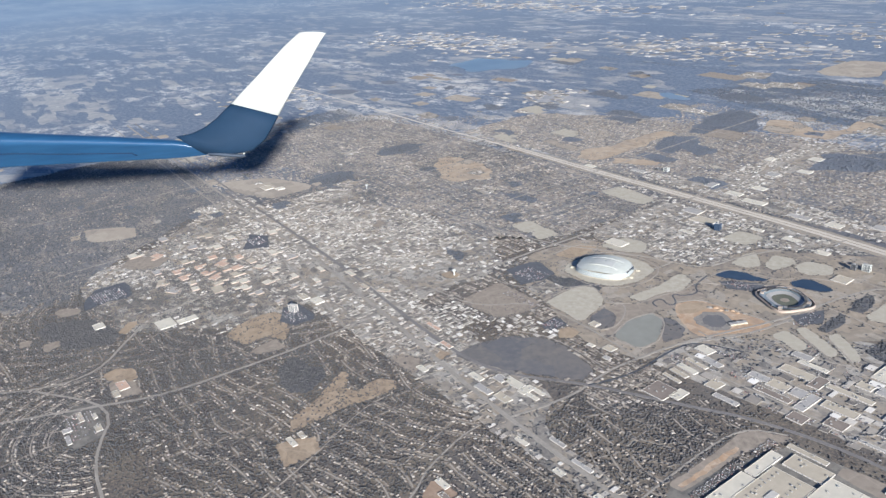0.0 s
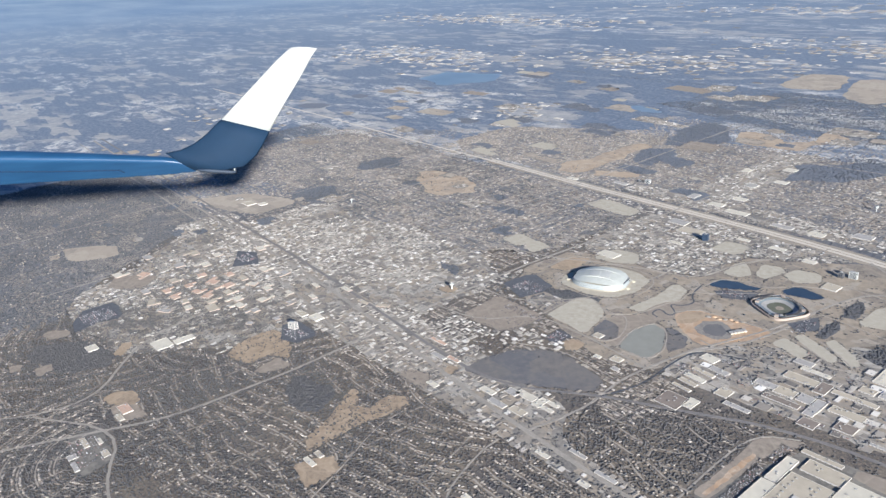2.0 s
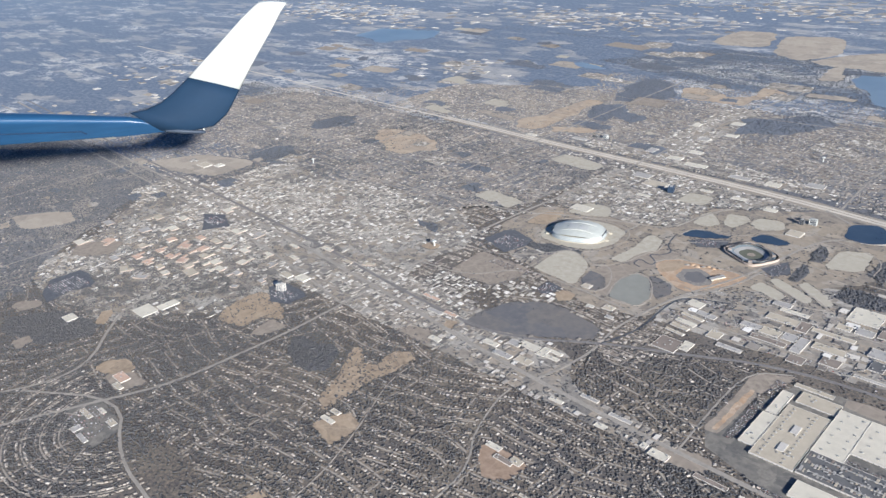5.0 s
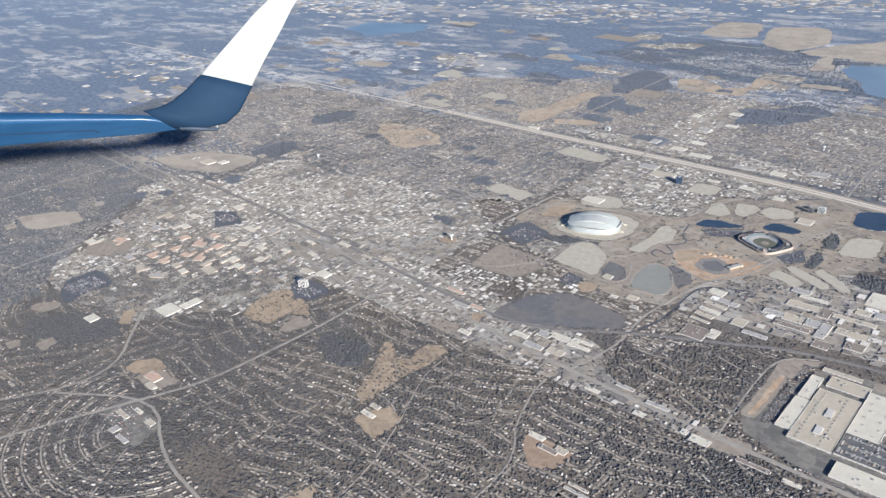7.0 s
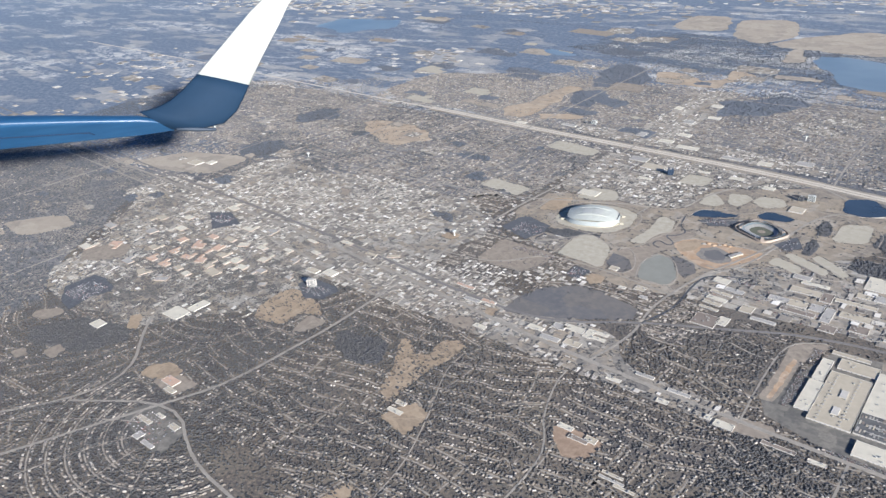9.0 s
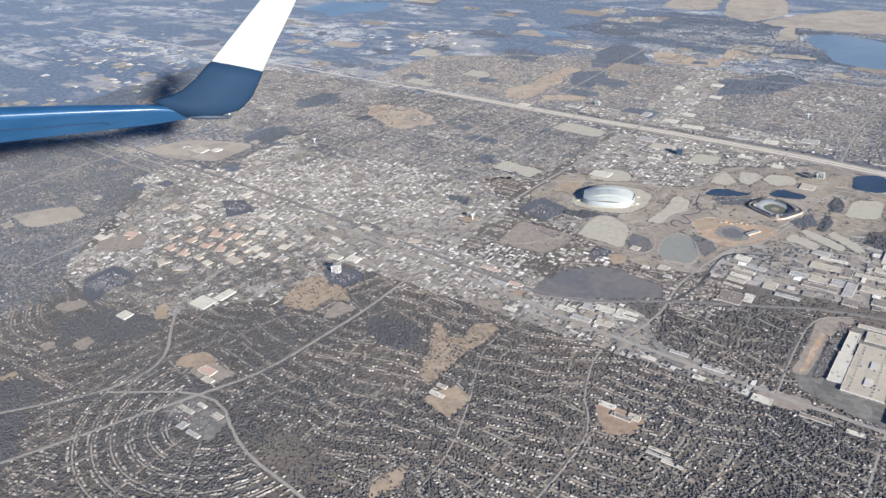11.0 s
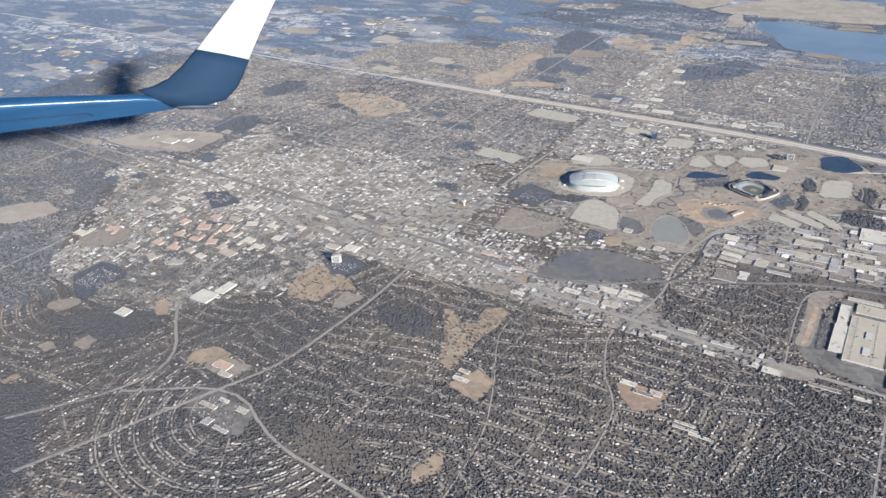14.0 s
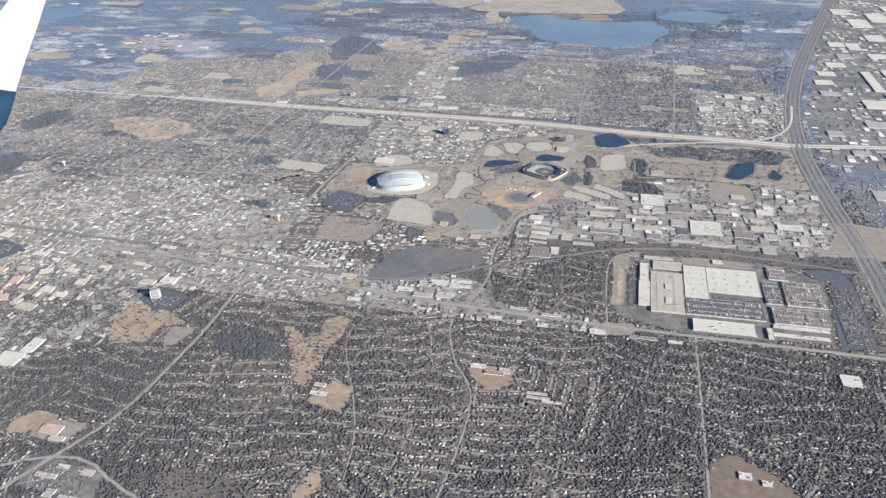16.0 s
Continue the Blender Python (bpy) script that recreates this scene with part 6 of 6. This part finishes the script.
# parked cars on the dark lots
for cx, cy, w, d, n in ((151.4, -64, 6.5, 30, 1250), (-116, -138, 11, 11, 260), (-16.5, -18.5, 10, 8, 160), (-50, -94.5, 10, 6, 130), (-125, -75, 9, 6, 120), (39, 22, 8, 4, 90), (15.2, -38.6, 4.4, 5, 70), (66, 15, 4, 10, 70), (90.6, -62, 2, 18, 140), (-33, -166, 14, 7, 130), (-4, -34, 16, 3, 80), (112, -82, 20, 1.5, 130), (135, -41.5, 14, 2, 120), (91, -46, 2, 8, 60), (120, -62.6, 16, 0.8, 60)):
    cols = np.arange(-w / 2, w / 2, 0.16)
    rows = np.arange(-d / 2, d / 2, 0.75)
    gx, gy = np.meshgrid(cols, rows)
    p = np.stack([gx.ravel(), gy.ravel()], 1)
    p = p[rng.permutation(len(p))[:n]] + (cx, cy)
    cars.append((p, np.c_[np.full(len(p), 0.11), np.full(len(p), 0.25), np.full(len(p), 0.2), rng.normal(0, 0.03, len(p))]))
loose = np.stack([rng.uniform(48, 165, 9000), rng.uniform(-45, 24, 9000)], 1)
loose = loose[(cover(loose) == SHEDS) & (jitter_noise(loose, 0.5, 4.0) > 0.35)]
cars.append((loose, np.c_[np.full(len(loose), 0.11), rng.choice([0.22, 0.22, 0.6], len(loose)), np.full(len(loose), 0.2), rng.choice([0, 1.571], len(loose))]))
cp, cs = np.concatenate([p for p, _ in cars]), np.concatenate([s for _, s in cars])
v, f, i = strew("", "", "", cp, cs, BLOCK, None)
v[:, 2] += 0.09
stuff("parked_cars", "rows of parked cars on dark asphalt", "cars", [(v, f, i)], [M_CARS, M_CARS])

# trees, thick in yards and woods, thin in parks
FORMS_NEAR = [crown_form(s, True) for s in range(5)]
FORMS_FAR = [crown_form(s + 20, False) for s in range(5)]
lots, lots_mid, lots_far = [], [], []


def sow(n, x0, x1, y0, y1, near, only=None, big=1.0, at=None, bed=None):
    p = np.stack([rng.uniform(x0, x1, n), rng.uniform(y0, y1, n)], 1) if at is None else at
    n, c = len(p), cover(p)
    thick, fine = jitter_noise(p, 0.16, 1.0), jitter_noise(p, 0.8, 7.0)
    keep = np.select([c == SUBURB, c == WOOD, c == PARK, c == TOWN, c == SHEDS, c == LEAFY],
                     [(0.66 if y1 < 0 else 0.5) + 0.36 * thick + (0.15 if y1 < 0 else 0.45) * fine, 1.0, 0.06 + 0.1 * thick + 0.12 * fine, 0.26 + 0.15 * thick + 0.3 * fine, 0.14 + 0.1 * thick + 0.1 * fine, 0.76 + 0.3 * thick], 0.0)
    south_west = np.clip((-40 - p[:, 0]) / 40, 0, 1) * np.clip((-66 - p[:, 1]) / 30, 0, 1)
    keep = np.where((c == TOWN) | (c == SUBURB), keep + 0.28 * south_west, keep)
    if only == "woods":
        keep = np.where((c == WOOD) | (c == LEAFY), 0.9, 0.0)
    if only == "edge":
        keep = np.where(c == CLEAR, 0.0, 0.5)
    p = p[rng.random(n) < keep]
    n = len(p)
    forms = FORMS_NEAR if near else FORMS_FAR
    kind = rng.integers(0, 5, n)
    wide = rng.uniform(0.32, 0.72, n) * (1.0 if near else 1.1) * big
    s = np.c_[wide, wide * rng.uniform(0.8, 1.2, n), rng.uniform(0.18, 0.33, n), rng.uniform(0, 6.28, n)]
    for k in range(5):
        (bed if bed is not None else lots if near else lots_far).append(strew("", "", "", p[kind == k], s[kind == k], forms[k], None))


sow(150000, -125, 175, -212, -84, True, None, 1.0)
sow(30000, -125, 170, -84, -30, True)
sow(70000, -175, 170, -30, 90, False, None, 1.25, None, lots_mid)
sow(74000, -330, -125, -200, 90, False, None, 1.35, None, lots_mid)
sow(40000, -125, -10, -212, -100, True, None, 1.05)
sow(26000, 84, 176, -190, -86, True, None, 1.15)
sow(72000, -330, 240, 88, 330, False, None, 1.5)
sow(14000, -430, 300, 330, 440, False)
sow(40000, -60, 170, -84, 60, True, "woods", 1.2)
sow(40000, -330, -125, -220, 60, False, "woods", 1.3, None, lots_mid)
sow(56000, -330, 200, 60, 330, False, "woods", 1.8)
along_edges = np.concatenate([e[(rng.random(len(e)) < 0.9)] for e in EDGES])
along_edges = np.concatenate([along_edges + rng.normal(0, 0.55, along_edges.shape) for _ in range(2)])
sow(0, 0, 0, 0, 0, True, "edge", 1.0, along_edges)
spots = np.stack([rng.uniform(-8, 34, 900), rng.uniform(-132, -92, 900)], 1)
spots = spots[np.isin(cover(spots), (PARK, SUBURB, WOOD))][:280]
for k in range(5):
    v, f, idx = FORMS_NEAR[k]
    mine = spots[k::5]
    wide = rng.uniform(0.4, 0.85, len(mine))
    two_part("tree", "bare grey-brown winter tree with a twiggy crown", "tree", "trees round the tan slope", mine, np.c_[wide, wide * rng.uniform(0.8, 1.2, len(mine)), rng.uniform(0.22, 0.38, len(mine)), rng.uniform(0, 6.28, len(mine))],
             (v, f, np.where(np.arange(len(f)) >= len(f) - 3, 1, 0)), ("crown", "trunk"), (M_TREE, M_TREE))
stuff("trees", "countless bare grey-brown winter trees", "trees", lots, [M_TREE])
stuff("town_trees", "countless bare trees among old suburbs, tinted haze blue", "trees", lots_mid, [M_TREE_MID])
stuff("far_woods", "far bare winter woods with haze painted in blue-grey", "trees", lots_far, [M_TREE_FAR])


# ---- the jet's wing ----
# the winglet is white all over; navy paints the shade on its foot
M_FOOT_SHADE = plain("winglet_foot_shade", (0.012, 0.029, 0.058), 0.12, 0.08, 0.7, 0.0, 0.1)
M_WHITE = plain("white_gloss_paint", (0.43, 0.445, 0.42), 0.03, 0.1, 0.5, 0.0, 0.2)
M_GAP = plain("dark_flap_gap", (0.010, 0.022, 0.05), 0.2, 0.2, 0.7, 0.0, 0.1)
M_FAIRING = plain("grey_fairing_paint", (0.05, 0.065, 0.09), 0.15, 0.3, 0.5, 0.0, 0.2)


def make_wing_skin():
    """Gloss skin with blue skylit shade in its colour, streaked along the span, with faint panel seams across it."""
    n = Nodes("shade_blue_wing_skin", 0.4, 0, 0.3)
    # blue of a grey wing in shade, painted into the base colour
    c = n.ramp(n.noise(0.25, 5, 0.6, n.scaled(0.25, 0.25, 2.2, 0)), (0.3, (0.012, 0.048, 0.112)), (0.7, (0.019, 0.068, 0.148)))
    n.b.inputs["Coat Weight"].default_value = 0.3
    n.b.inputs["Coat Roughness"].default_value = 0.2
    return n.colour(c)


M_SHADE_BLUE = make_wing_skin()
wing = new("jet_wing")
# right, up and towards the camera, from the foot of the winglet; placed and sized to fit its view
W_RIGHT, W_UP, W_OUT = (Vector(v) for v in ((0.5402, 0.8225, -0.1781), (-0.1297, 0.2905, 0.9481), (0.8315, -0.4891, 0.2636)))
wing.matrix_world = Matrix(((*[v[0] for v in (W_RIGHT, W_UP, W_OUT)], -114.4), (*[v[1] for v in (W_RIGHT, W_UP, W_OUT)], -77.8), (*[v[2] for v in (W_RIGHT, W_UP, W_OUT)], 40.8), (0, 0, 0, 1)))
tagged(wing, "jet wing painted in shade blue, with an upswept winglet and a sunlit white tip", "aircraft wing")
U = 0.2209


def loft(rings):
    bm = bmesh.new()
    rows = [[bm.verts.new(p) for p in ring] for ring in rings]
    n = len(rows[0])
    for a, b in zip(rows, rows[1:]):
        for k in range(n):
            bm.faces.new((a[k], a[(k + 1) % n], b[(k + 1) % n], b[k]))
    bm.faces.new(rows[0])
    bm.faces.new(rows[-1])
    for f in bm.faces:
        f.smooth = True
    return bm


def foil(stations, deep):
    """A loft through stations of (front x, front y, back x, back y), each a flattened lens-shaped section."""
    rings = []
    for ax, ay, bx, by in stations:
        ring = []
        for k in range(20):
            a = 2 * math.pi * k / 20
            s, c = 0.5 - 0.5 * math.cos(a), math.sin(a)
            ring.append(((ax + (bx - ax) * s) * U, (ay + (by - ay) * s) * U, c * deep * (0.6 + 0.4 * math.sin(math.pi * s))))
        rings.append(ring)
    return loft(rings)


def blade(stations):
    """The wing proper: a rounded upper edge that turns under to a thin lower edge, bent so the top is bright and the
    underside dark.
    """
    rings = []
    for x, top, low in stations:
        tall, ring = top - low, []
        for k in range(28):
            a = 2 * math.pi * k / 28
            s = 0.5 - 0.5 * math.cos(a)
            near = 0.5 * math.sqrt(min(s, 0.25) / 0.25) - max(0.0, s - 0.25)
            far = -0.25 * s - 0.1 * math.sin(math.pi * s)
            ring.append((x * U, (top - tall * s) * U, tall * (near if math.sin(a) > 0 else far) * U))
        rings.append(ring)
    return loft(rings)


# outline offsets from the foot of the winglet, as the camera sees them
part("wing_blade", blade([(-640, 0, -92), (-520, 2, -74), (-384, 5, -53), (-234, 11, -33), (-150, 13, -22), (-119, 14, -18), (-96, 12, -14), (-80, 7, -11), (-70, 0, -9), (-64, -6, -8.5)]), M_SHADE_BLUE, wing, "glossy grey wing skin, skylit shade painted blue")
# foot and tip meet at the shade's edge, painted in
part("winglet_foot", foil([(-117, 20, -66, -7), (-92, 27, -20, -4), (-70, 39, 16, 6), (-50, 57, 36, 26), (-36, 73, 46, 45), (-26, 84, 57, 70)], 2.6), M_FOOT_SHADE, wing, "upswept winglet foot with its shade painted navy")
part("winglet_tip", foil([(-26, 84, 57, 70), (15, 134, 76, 112), (60, 190, 106, 170), (78, 209, 122, 204), (85, 216, 131, 219)], 2.1), M_WHITE, wing, "bright white winglet tip")
bm = bmesh.new()
gap = [(-640, -60, 9), (-384, -31, 7.5), (-300, -25, 5), (-234, -19, 3), (-190, -15, 2), (-182, -18, 2)]
rows = [[bm.verts.new((x * U, (y + o) * U, (z + e) * U)) for o, e in ((0.8, 1.6), (-0.8, 1.6), (-0.8, -2), (0.8, -2))] for x, y, z in gap]
for a, b in zip(rows, rows[1:]):
    for k in range(4):
        bm.faces.new((a[k], a[(k + 1) % 4], b[(k + 1) % 4], b[k]))
part("flap_gap", bm, M_GAP, wing, "dark gap line along the flap")
part("tip_fairing", foil([(-62, -3, -58, -9), (-44, -1, -30, -9), (-14, -2, -4, -8), (2, -2, 4, -6)], 1.2), M_FAIRING, wing, "grey fairing under the winglet foot")
bm = lathe(bmesh.new(), [(0.3, -1.6), (0.45, -1.2), (0.45, -0.2), (0.2, 0.4)], 12)
part("tail_light", bm, M_WHITE, wing, "small white tail light")
